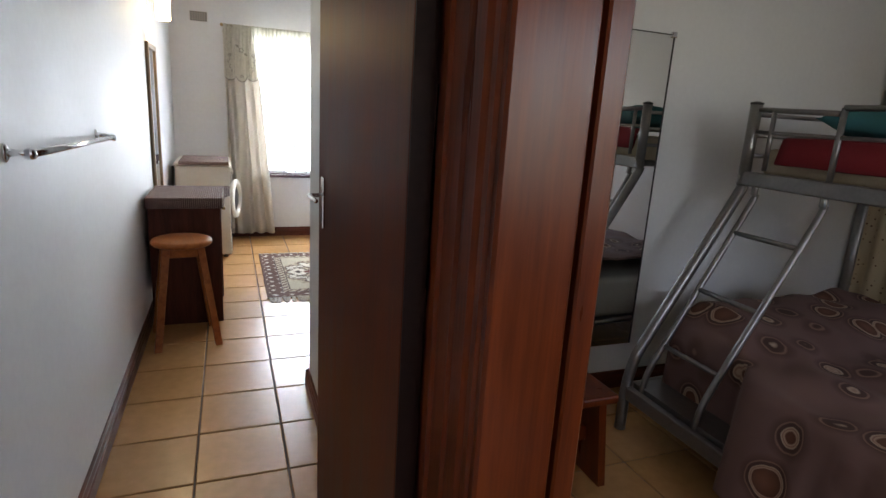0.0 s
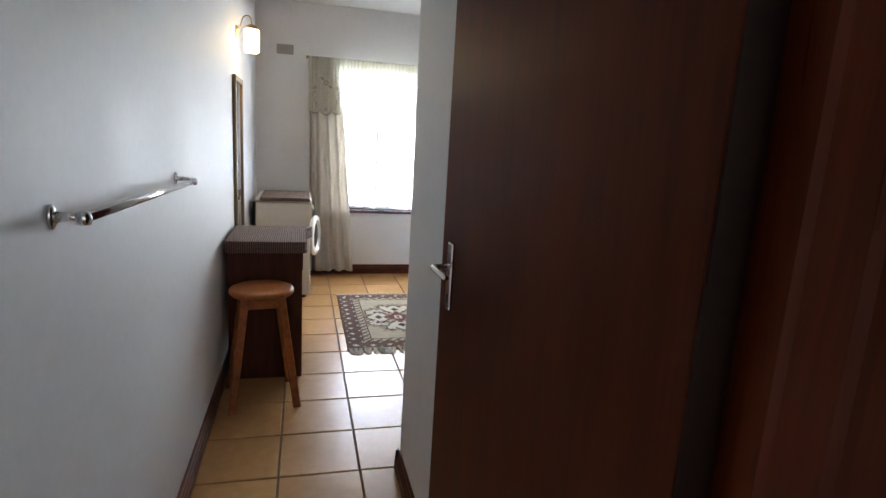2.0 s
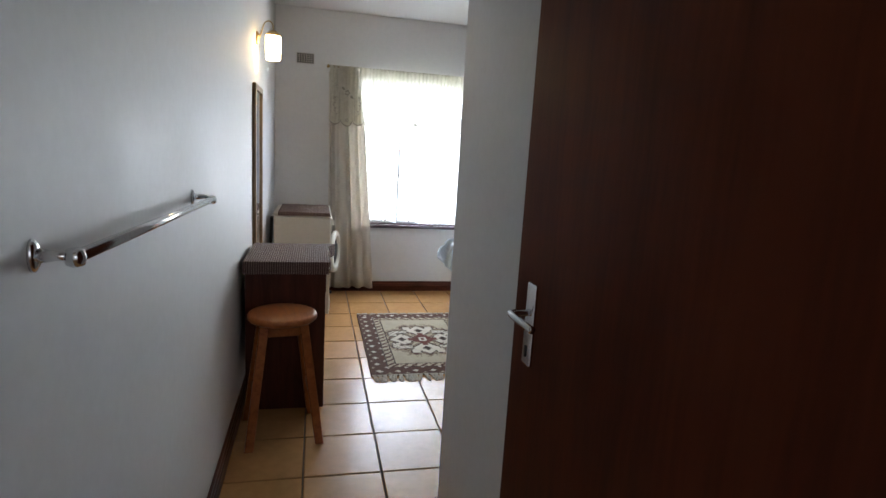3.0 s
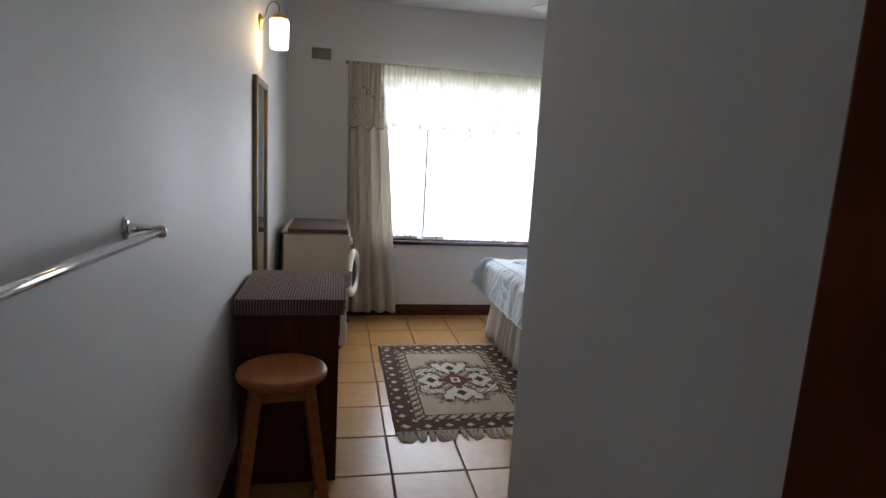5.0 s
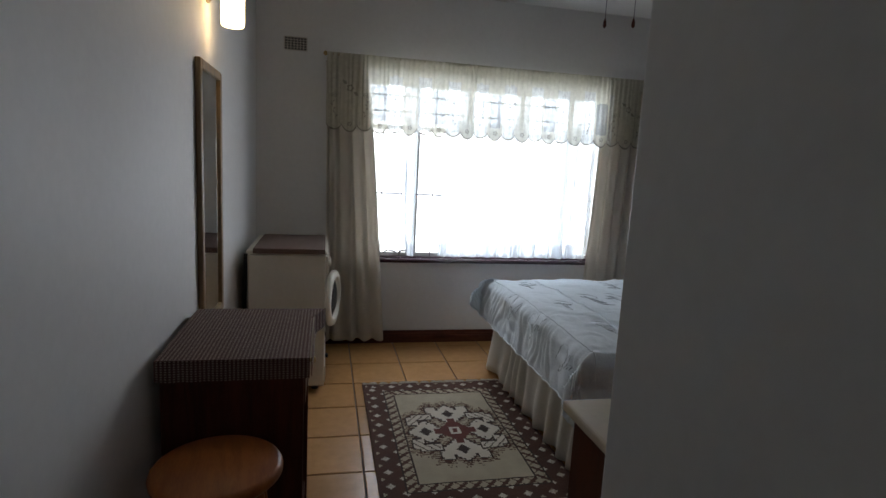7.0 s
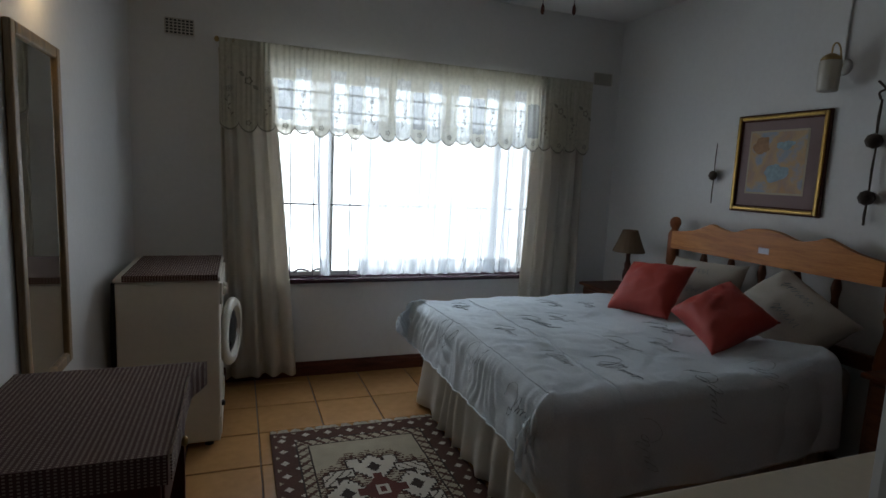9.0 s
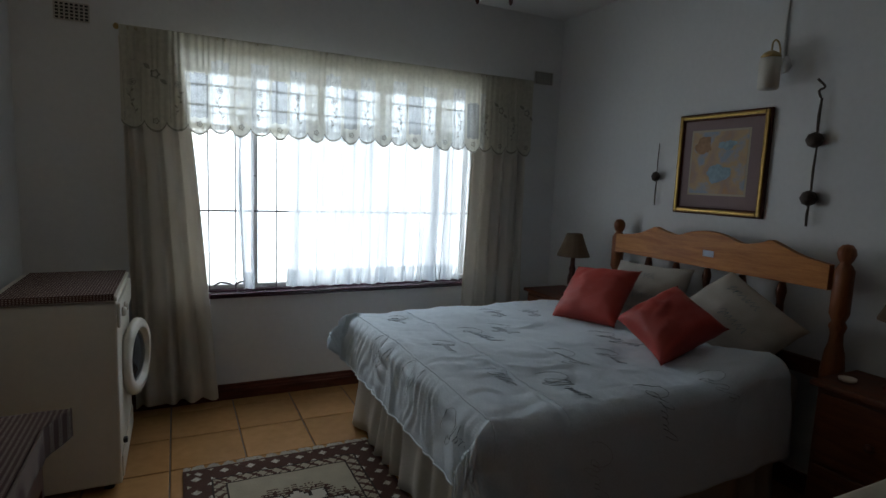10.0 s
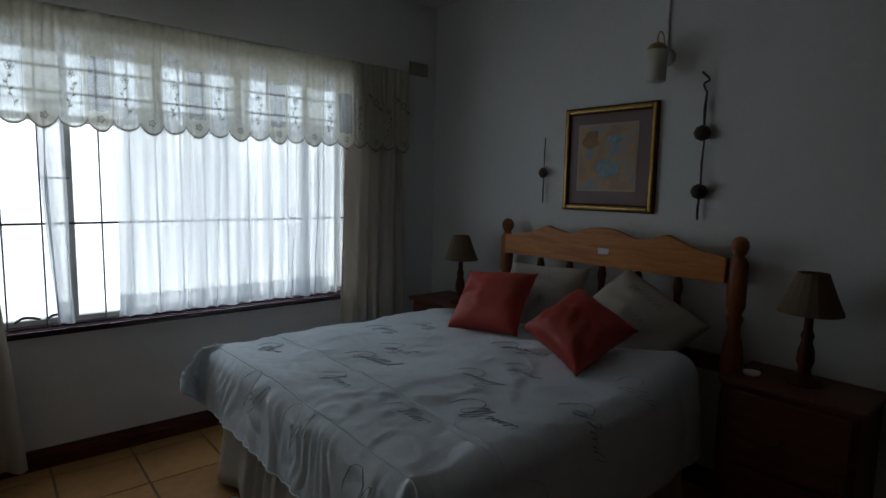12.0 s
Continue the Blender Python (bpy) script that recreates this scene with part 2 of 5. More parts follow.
structure("wall_north", wall_with_hole("y", YW, YW + 0.2, XL - 0.2, XR + 0.2, -0.1, ZC + 0.05, WX0, WX1, WZ0, WZ1), M_WALL, "white plastered wall round the bedroom window", "wall")
structure("wall_east", box(XR, PY1, -0.1, XR + 0.2, YW, ZC + 0.05), M_WALL, "white plastered wall behind the headboard", "wall")
structure("wall_bedroom_south", box(PX1, YB, -0.1, XE, PY1 - 0.03, ZC + 0.05), M_WALL, "white plastered wall between bedroom and bunk room", "wall")
# Unseen dark lining, added to cut light bounced onto the bed's near side.
structure("wall_bedroom_bounce_cut", box(PX1, PY1 - 0.03, -0.1, XE, PY1, ZC + 0.05), wood("bounce_cut_wood", (0.06, 0.018, 0.008), (0.12, 0.036, 0.016), 0.5, (6, 6, 0.5), 0.0), "unseen dark wooden lining added to cut light bounced onto the bed", "wall")
structure("wall_partition", box(PX0, PY0, -0.1, PX1, PY1, ZC + 0.05, 0.006, 2), M_WALL, "white plastered partition beside the passage", "wall")
structure("wall_over_door", box(XL, 0.89, 2.10, 0.51, PY0 - 0.001, ZC + 0.05), M_WALL, "white plastered wall over the passage door", "wall")
structure("wall_bunk_east", wall_with_hole("x", XE, XE + 0.2, YS - 0.2, YB, -0.1, ZC + 0.05, -1.65, -0.35, 0.75, 2.05), M_WALL, "white plastered bunk room wall with a window", "wall")
# this hole is for the window added out of view
structure("wall_south", wall_with_hole("y", YS - 0.2, YS, XL, XE, -0.1, ZC + 0.05, 0.55, 1.75, 1.3, 2.0), M_WALL, "white plastered closing wall with an added window hole at the entrance end", "wall")


def skirting(name, x0, y0, x1, y1, side):
    """Stepped skirting board from one end to the other; side: unit vector away from the wall."""
    d = Vector((x1 - x0, y1 - y0, 0))
    s = Vector((*side, 0))
    prof = [(0, 0), (0.018, 0), (0.018, 0.05), (0.014, 0.056), (0.014, 0.064), (0.009, 0.074), (0.009, 0.084), (0.004, 0.09), (0, 0.09)]
    bm = bmesh.new()
    a = [bm.verts.new(Vector((x0, y0, 0)) + s * p + Vector((0, 0, z))) for p, z in prof]
    b = [bm.verts.new(Vector((x0, y0, 0)) + d + s * p + Vector((0, 0, z))) for p, z in prof]
    k = len(prof)
    for i in range(k):
        bm.faces.new((a[i], a[(i + 1) % k], b[(i + 1) % k], b[i]))
    bm.faces.new(a[::-1]), bm.faces.new(b)
    bmesh.ops.recalc_face_normals(bm, faces=bm.faces[:])
    return structure(name, bm, M_SKIRT, "dark red-brown varnished wooden skirting board", "baseboard")


skirting("baseboard_west", XL, 1.0, XL, YW, (1, 0))
skirting("baseboard_north", XL + 0.018, YW, XR - 0.018, YW, (0, -1))
skirting("baseboard_east", XR, PY1 + 0.018, XR, YW, (-1, 0))
skirting("baseboard_partition", PX0, PY0 + 0.004, PX0, PY1 + 0.018, (-1, 0))
skirting("baseboard_bedroom_south", PX0 - 0.018, PY1, XR - 0.018, PY1, (0, 1))
skirting("baseboard_bunk", PX1 + 0.06, YB, XE, YB, (0, -1))

# door frame: moulded post between passage and bunk room, far jamb and head
post = [(0.345, 1.074), (0.345, 0.992), (0.336, 0.986), (0.336, 0.962), (0.342, 0.956), (0.346, 0.915), (0.352, 0.908), (0.354, 0.872), (0.361, 0.862), (0.362, 0.848),
        (0.368, 0.842), (0.368, 0.830), (0.373, 0.824), (0.526, 0.862), (0.531, 0.867), (0.531, 0.895), (0.546, 0.898), (0.546, 0.874),
        (0.551, 0.871), (0.596, 0.881), (0.603, 0.888), (0.603, 1.074)]
frame_thing = thing("door_frame", pose(0, 0, 0), "moulded reddish varnished hardwood door frame with a broad post", "door frame")
part("post", prism(post, 0, 2.10), M_FRAME, frame_thing)
part("jamb", box(XL, 0.84, 0, XL + 0.045, 1.02, 2.10, 0.004), M_FRAME, frame_thing)
part("head", box(XL + 0.045, 0.85, 2.045, 0.335, 1.018, 2.10, 0.004), M_FRAME, frame_thing)
frame_thing["kind"] = "structure"
frame_thing["category"] = "door frame"

# open door leaf, folded back along the partition
door = thing("passage_door", pose(0.299, 1.010, 0, 0, 0, 1.6), "dark varnished flush wooden door standing open against the partition", "door")
part("leaf", box(-0.002, 0, 0.012, 0.038, 0.800, 2.035, 0.003, 2), M_DOOR, door)
# The frame's shade on the hinge edge is put in as a near-black strip.
part("hinge_shade", box(-0.0015, -0.004, 0.014, 0.0375, -0.0005, 2.03), surface("shaded_edge", (0.020, 0.009, 0.007), 0.6, 0.2, 60, 5, 0.05, spec=0.15), door, "hinge edge coloured dark for the shade beside the frame")
handle = part("handle_plate", box(-0.009, 0.706, 0.970, -0.0015, 0.738, 1.116, 0.003, 2), M_CHROME, door, "worn chrome back plate")
lever = tube(smooth_path([(-0.005, 0.722, 1.064), (-0.036, 0.722, 1.064), (-0.044, 0.716, 1.065), (-0.046, 0.693, 1.065), (-0.038, 0.640, 1.060)], 4), 0.0062)
part("lever", lever, M_CHROME, handle, "chrome lever", True)
part("keyhole", box(-0.0105, 0.7195, 0.985, -0.0088, 0.7245, 1.005), M_BLACK, handle)

# ---- more materials ----
M_LINEN = sheer_cloth("curtain_linen", (0.66, 0.625, 0.56), 0.0, 0.0, (1, 1, 1), 25, 0.70)
M_SHEER = sheer_cloth("sheer_voile", (0.80, 0.84, 0.87), 0.28, 0.24, (1, 0.2, 0.035), 24)
M_LACE = sheer_cloth("lace_cloth", (0.68, 0.66, 0.56), 0.15, 0.06, (1, 1, 1), 45, 0.48)
M_MESH = sheer_cloth("lace_mesh", (0.40, 0.41, 0.39), 0.20, 0.17, (1, 1, 1), 190, 0.55)
M_THREAD = sheer_cloth("lace_embroidery", (0.34, 0.33, 0.28), 0.06, 0.04, (1, 1, 1), 60, 0.6)
M_SILL = surface("sill_tile", (0.045, 0.018, 0.03), 0.2, 0.2, 40, 4, 0.02)
M_WINFRAME = surface("window_paint", (0.62, 0.62, 0.60), 0.4, 0.06, 60, 4, 0.02)
M_BAR = surface("bar_paint", (0.13, 0.13, 0.14), 0.45, 0.2, 60, 6, 0.04)
M_DUVET = surface("duvet_cotton", (0.72, 0.81, 0.88), 0.9, 0.07, 130, 5, 0.16)
M_SKIRTCLOTH = surface("bed_skirt_cotton", (0.55, 0.52, 0.46), 0.9, 0.08, 220, 4, 0.1)
M_INK = surface("printed_script", (0.17, 0.23, 0.29), 0.9, 0.2, 200, 9, 0.0)
M_RED = surface("red_satin", (0.40, 0.046, 0.032), 0.55, 0.12, 260, 6, 0.06)
M_PILLOW = surface("pillow_cotton", (0.43, 0.40, 0.35), 0.9, 0.08, 220, 5, 0.08)
M_SHADE = surface("lamp_shade_cloth", (0.13, 0.085, 0.05), 0.9, 0.18, 240, 7, 0.12)
M_GOLD = surface("gilt_frame", (0.40, 0.255, 0.075), 0.34, 0.28, 60, 7, 0.05, metal=0.75)
M_MAT = surface("picture_mount", (0.24, 0.175, 0.175), 0.85, 0.06, 200, 5, 0.04)
M_GOURD = surface("gourd", (0.05, 0.032, 0.022), 0.5, 0.3, 90, 20, 0.4)
M_MIRROR, _n, _b = nodes_of("mirror_glass")
_b.inputs["Metallic"].default_value, _b.inputs["Roughness"].default_value, _b.inputs["Base Color"].default_value = 1.0, 0.02, (0.86, 0.88, 0.87, 1)
M_GLASS, _n, _b = nodes_of("window_glass")
_b.inputs["Transmission Weight"].default_value, _b.inputs["Roughness"].default_value, _b.inputs["IOR"].default_value = 1.0, 0.0, 1.45
M_FROST, _n, _b = nodes_of("frosted_glass")
_b.inputs["Transmission Weight"].default_value, _b.inputs["Roughness"].default_value, _b.inputs["Base Color"].default_value = 0.9, 0.35, (0.75, 0.8, 0.84, 1)
M_SCONCE, _n, _b = nodes_of("opal_glass")
_b.inputs["Base Color"].default_value, _b.inputs["Roughness"].default_value, _b.inputs["Transmission Weight"].default_value = (0.62, 0.59, 0.52, 1), 0.3, 0.15
M_LIT, _n, _b = nodes_of("lit_opal_glass")
_b.inputs["Base Color"].default_value = (0.9, 0.85, 0.7, 1)
_b.inputs["Emission Color"].default_value, _b.inputs["Emission Strength"].default_value = (1.0, 0.74, 0.38, 1), 3.6
M_BRASS = surface("old_brass", (0.42, 0.30, 0.13), 0.35, 0.2, 60, 8, 0.03, metal=0.8)
M_MIRFRAME = wood("mirror_frame_wood", (0.14, 0.085, 0.035), (0.34, 0.22, 0.10), 0.35, (9, 9, 0.8))


def check_cloth(name, a, b, sx, sy):
    """Woven cloth with thin pale lines on dark ground both ways."""
    m, n, p = nodes_of(name)
    L = n.links.new
    tc = n.nodes.new("ShaderNodeTexCoord")
    sp = n.nodes.new("ShaderNodeSeparateXYZ")
    L(tc.outputs["Object"], sp.inputs[0])
    outs = []
    dz, dx = n.nodes.new("ShaderNodeMath"), n.nodes.new("ShaderNodeMath")
    dz.operation, dx.operation = "SUBTRACT", "ADD"
    L(sp.outputs["Y"], dz.inputs[0]), L(sp.outputs["Z"], dz.inputs[1])
    dx.inputs[1].default_value = 3.0
    L(sp.outputs["X"], dx.inputs[0])
    for src, s in ((dx.outputs[0], sx), (dz.outputs[0], sy)):
        mul, fr = n.nodes.new("ShaderNodeMath"), n.nodes.new("ShaderNodeMath")
        mul.operation, fr.operation = "MULTIPLY", "PINGPONG"
        mul.inputs[1].default_value, fr.inputs[1].default_value = s, 1.0
        L(src, mul.inputs[0]), L(mul.outputs[0], fr.inputs[0])
        gt = n.nodes.new("ShaderNodeMapRange")
        gt.inputs["From Min"].default_value, gt.inputs["From Max"].default_value = 0.45, 0.62
        L(fr.outputs[0], gt.inputs[0])
        outs.append(gt.outputs[0])
    mul = n.nodes.new("ShaderNodeMath")
    mul.operation = "MULTIPLY"
    L(outs[0], mul.inputs[0]), L(outs[1], mul.inputs[1])
    mix = n.nodes.new("ShaderNodeMix")
    mix.data_type = "RGBA"
    mix.inputs["A"].default_value, mix.inputs["B"].default_value = (*a, 1), (*b, 1)
    L(mul.outputs[0], mix.inputs["Factor"]), L(mix.outputs["Result"], p.inputs["Base Color"])
    p.inputs["Roughness"].default_value = 0.9
    bp = n.nodes.new("ShaderNodeBump")
    bp.inputs["Strength"].default_value, bp.inputs["Distance"].default_value = 0.4, 0.002
    L(mul.outputs[0], bp.inputs["Height"]), L(bp.outputs[0], p.inputs["Normal"])
    return m


M_CHECK = check_cloth("checked_weave", (0.082, 0.039, 0.032), (0.36, 0.285, 0.238), 185, 300)

# ---- window ----
win = structure("window_1", box(WX0, 5.985, WZ0, WX0 + 0.035, 6.03, WZ1, 0.003), M_WINFRAME, "white steel casement window with top lights and burglar bars", "window")
for x0, z0, x1, z1 in ((WX1 - 0.035, WZ0, WX1, WZ1), (WX0 + 0.035, WZ1 - 0.035, WX1 - 0.035, WZ1), (WX0 + 0.035, WZ0, WX1 - 0.035, WZ0 + 0.035), (WX0 + 0.035, 1.535, WX1 - 0.035, 1.565)):
    part("window_frame", box(x0, 5.985, z0, x1, 6.03, z1, 0.003), M_WINFRAME, win)
for x in (0.65, 1.80):
    part("mullion", box(x - 0.018, 5.985, WZ0 + 0.035, x + 0.018, 6.03, 1.535, 0.003), M_WINFRAME, win)
for x in (0.65, 1.03, 1.42, 1.80):
    part("mullion", box(x - 0.014, 5.988, 1.565, x + 0.014, 6.027, WZ1 - 0.035, 0.003), M_WINFRAME, win)
for x0, x1, z0, z1, m in ((WX0 + 0.035, 0.632, WZ0 + 0.035, 1.535, M_GLASS), (0.668, 1.782, WZ0 + 0.035, 1.535, M_GLASS), (1.818, WX1 - 0.035, WZ0 + 0.035, 1.535, M_GLASS),
                          (WX0 + 0.035, 0.636, 1.565, WZ1 - 0.035, M_FROST), (0.664, 1.016, 1.565, WZ1 - 0.035, M_FROST), (1.044, 1.406, 1.565, WZ1 - 0.035, M_FROST),
                          (1.434, 1.786, 1.565, WZ1 - 0.035, M_FROST), (1.814, WX1 - 0.035, 1.565, WZ1 - 0.035, M_FROST)):
    g = part("pane", box(x0 + 0.001, 6.006, z0 + 0.001, x1 - 0.001, 6.010, z1 - 0.001), m, win)
    g.visible_shadow = False
for x in (0.595, 1.83):
    part("stay", tube([(x - 0.05, 5.978, 1.29), (x + 0.06, 5.978, 1.29)], 0.004, 6), M_BAR, win)
for x in (0.475, 0.585):
    part("peg_handle", tube(smooth_path([(x - 0.045, 5.972, 0.662), (x - 0.015, 5.968, 0.682), (x + 0.02, 5.966, 0.678), (x + 0.045, 5.968, 0.670)], 4), 0.006, 7), M_BAR, win, "dark peg handle", True)
bars = tagged(thing("burglar_bars", pose(0, 5.962, 0), "thin dark painted steel burglar bars fixed inside the window", "burglar bars"), kind="structure")
for x in (0.405, 0.545, 0.77, *(0.893 + 0.112 * k for k in range(10))):
    part("bar", tube([(x, 0, WZ0 + 0.006), (x, 0, WZ1 - 0.004)], 0.0036, 8), M_BAR, bars)
for z in (1.09, 1.658, 1.765):
    part("crossbar", box(WX0 + 0.002, -0.004, z - 0.005, WX1 - 0.002, 0.004, z + 0.005), M_BAR, bars)
sill = structure("window_sill", box(WX0 - 0.02, 5.90, 0.602, WX1 + 0.02, YW - 0.002, 0.630, 0.006, 2), M_SILL, "dark glazed tiles on the window sill", "window sill")
for k in range(12):
    x = WX0 + 0.002 + k * 0.1513
    part("sill_tile", box(x, YW + 0.001, 0.6302, x + 0.149, 5.984, 0.642, 0.003), M_SILL, sill)

# ---- curtains ----
rail = thing("curtain_rail", pose(0, 0, 0), "cream wooden pelmet rail over the window", "curtain rail")
part("rod", box(0.010, 5.815, 1.965, 2.402, 5.84, 1.99, 0.008, 2), surface("rail_paint", (0.42, 0.38, 0.28), 0.5, 0.1, 60, 5, 0.03), rail)
for x in (0.05, 1.20, 2.36):
    part("bracket", box(x - 0.012, 5.84, 1.965, x + 0.012, YW, 1.985, 0.003), M_WINFRAME, rail)
part("finial", lathe([(0.004, 0), (0.012, 0.006), (0.014, 0.016), (0.008, 0.026), (0.002, 0.03)], 12, None, (0.0, 5.828, 1.965)), M_BRASS, rail, "", True)


def curtain(name, top0, top1, bot0, bot1, ztop, zbot, folds, depth, y, seed, label):
    """Gathered curtain: a folded sheet from ztop to zbot whose edges run from the top span to the bottom span."""
    def f(u, v):
        a = top0 + (top1 - top0) * u
        b = bot0 + (bot1 - bot0) * u
        w = v ** 0.8
        x = a + (b - a) * w + 0.006 * wob(u * 9, v * 2, seed)
        ph = 2 * math.pi * folds * (u + 0.09 * wob(u * 4, seed, 0.3 * v)) + 0.7 * wob(seed, v * 1.4)
        amp = depth * (0.40 + 1.0 * abs(wob(u * folds, seed, v)))
        return Vector((x, y + amp * math.sin(ph) + 0.012 * wob(u * 3, v * 3, seed), ztop + (zbot + 0.02 * wob(u * 6, seed) - ztop) * v))
    ob = part(name, sheet(f, folds * 16, 26, 0.0025), M_LINEN, None, "", True)
    return tagged(ob, label, "curtain", "bedroom curtains")


curtain("curtain", 0.005, 0.27, 0.035, 0.44, 1.94, 0.05, 4, 0.042, 5.85, 3.3, "heavy cream linen curtain drawn aside beside the washing machine")
curtain("curtain", 2.00, 2.37, 1.93, 2.42, 1.94, 0.06, 5, 0.040, 5.85, 8.1, "heavy cream linen curtain drawn aside near the bed")


def net(x0, x1, pleats, lean, seed):
    """Point on a gathered net curtain; lean: how far its foot drifts sideways."""
    def f(u, v):
        ph = 2 * math.pi * pleats * (u + 0.035 * wob(u * 7, seed) + 0.012 * wob(u * 19, seed))
        deep = (0.004 + 0.034 * max(0.0, 0.30 + wob(u * 6.3, seed, 0.4))) * (0.55 + 0.45 * v)
        x = x0 + (x1 - x0) * u + lean * v * v + 0.013 * math.sin(ph * 0.5 + 1.5 * v) + 0.012 * wob(u * 5, 2.5 * v, seed)
        return Vector((x, 5.885 + deep * math.sin(ph + 0.8 * wob(u * 5, v * 2, seed)), 1.61 + (0.656 + 0.002 * math.sin(ph) + 0.004 * wob(u * 9, seed) - 1.61) * v))
    return f


for x0, x1, pleats, lean, seed, lab in ((0.535, 0.625, 3, 0.03, 4.2, "narrow length of sheer white voile hanging beside the curtain"), (0.82, 1.98, 17, -0.02, 9.7, "wide sheer white voile net curtain hanging over the window")):
    f = net(x0, x1, pleats, lean, seed)
    nc = tagged(part("net_curtain", sheet(f, pleats * 14, 16), M_SHEER, None, "", True), lab, "net curtain", "net curtains")
    part("hem", sheet(lambda u, v, f=f: f(u, 0.895 + 0.10 * v) + Vector((0, -0.003, 0)), pleats * 14, 2), M_SHEER, nc, "doubled hem", True)

wire = tagged(part("net_wire", tube([(WX0 - 0.06, 5.885, 1.612), (WX1 + 0.06, 5.885, 1.612)], 0.003, 6), M_WINFRAME), "thin white curtain wire that carries the net curtains", "curtain wire")
for x in (WX0 - 0.06, WX1 + 0.06):
    part("hook", tube([(x, 5.885, 1.612), (x, YW, 1.616)], 0.003, 6), M_WINFRAME, wire)
NP = 24
PANEL = 2.345 / NP


def valance_f(u, v):
    x = 2.345 * u
    k = u * NP
    bulge = abs(math.sin(math.pi * k))
    odd = int(min(k, NP - 0.001)) % 2
    drop = 0.034 * bulge ** 0.55 + (0.012 if odd else 0.0) * bulge
    zb = 1.515 - drop
    y = 5.812 - (0.016 if odd else -0.006) * bulge * (0.35 + 0.65 * v) + 0.006 * wob(u * 14, 2 * v) - 0.006 * v
    y += 0.007 * (1 - 0.45 * v) * math.sin(2 * math.pi * (3.0 * k + 0.5 * wob(u * 31, 0.6 * v))) * (0.5 + abs(wob(u * 23, 5)))
    return Vector((x + 0.007 * wob(u * 40, v) + 0.010 * v * wob(u * 12, 3), y, 1.945 + (zb - 1.945) * v))


M_LACECLEAR = sheer_cloth("lace_clear", (0.84, 0.85, 0.81), 0.34, 0.12, (1, 1, 0.4), 70, 0.32)
bm = sheet(valance_f, NP * 18, 40)
for fc in bm.faces:
    c = fc.calc_center_median()
    k = c.x / PANEL
    if not 0.29 < c.x < 2.0 or c.z > 1.835 + 0.012 * wob(int(k) * 1.9) + 0.004 * wob(c.x * 40, 2):
        continue
    off = abs(k % 1 - 0.5)
    if int(k) % 2 == 0 and off < 0.44:
        fc.material_index = 1
    elif int(k) % 4 == 3 and off < 0.40 and 1.555 < c.z < 1.765:
        fc.material_index = 2
val = tagged(part("valance", bm, [M_LACE, M_LACECLEAR, M_MESH], None, "", True), "cream lace valance with scalloped hem and embroidered flowers", "valance")
part("heading", sheet(lambda u, v: valance_f(u, v * 0.16) + Vector((0, -0.003, 0)), NP * 14, 3), M_LACE, val, "", True)
part("hem", sheet(lambda u, v: valance_f(u, 0.978 + 0.022 * v) + Vector((0, -0.002, 0)), NP * 14, 2), M_THREAD, val, "", True)


def on_lace(x, z):
    p = valance_f(min(max(x / 2.345, 0), 1), min(max((1.945 - z) / 0.45, 0), 1))
    return (x, p.y - 0.004, z)


def flat_ring(bm, cx, cz, r0, r1, n=12, petals=0):
    a, b = [], []
    for i in range(n):
        w = 2 * math.pi * i / n
        for lst, r in ((a, r0), (b, r1)):
            q = r * (1 + (0.22 * math.cos(petals * w) if petals else 0))
            lst.append(bm.verts.new(on_lace(cx + q * math.cos(w), cz + q * math.sin(w))))
    for i in range(n):
        bm.faces.new((a[i], b[i], b[(i + 1) % n], a[(i + 1) % n]))


def leaf(bm, x, z, ang, size):
    pts = []
    for t, w in ((0, 0), (0.35, 0.24), (0.7, 0.18), (1, 0), (0.7, -0.18), (0.35, -0.24)):
        pts.append(bm.verts.new(on_lace(x + size * (t * math.cos(ang) - w * math.sin(ang)), z + size * (t * math.sin(ang) + w * math.cos(ang)))))
    bm.faces.new(pts)


def stitch(bm, pts, w=0.0011):
    for (xa, za), (xb, zb2) in zip(pts, pts[1:]):
        bm.faces.new([bm.verts.new(on_lace(*p)) for p in ((xa - w, za), (xa + w, za), (xb + w, zb2), (xb - w, zb2))])


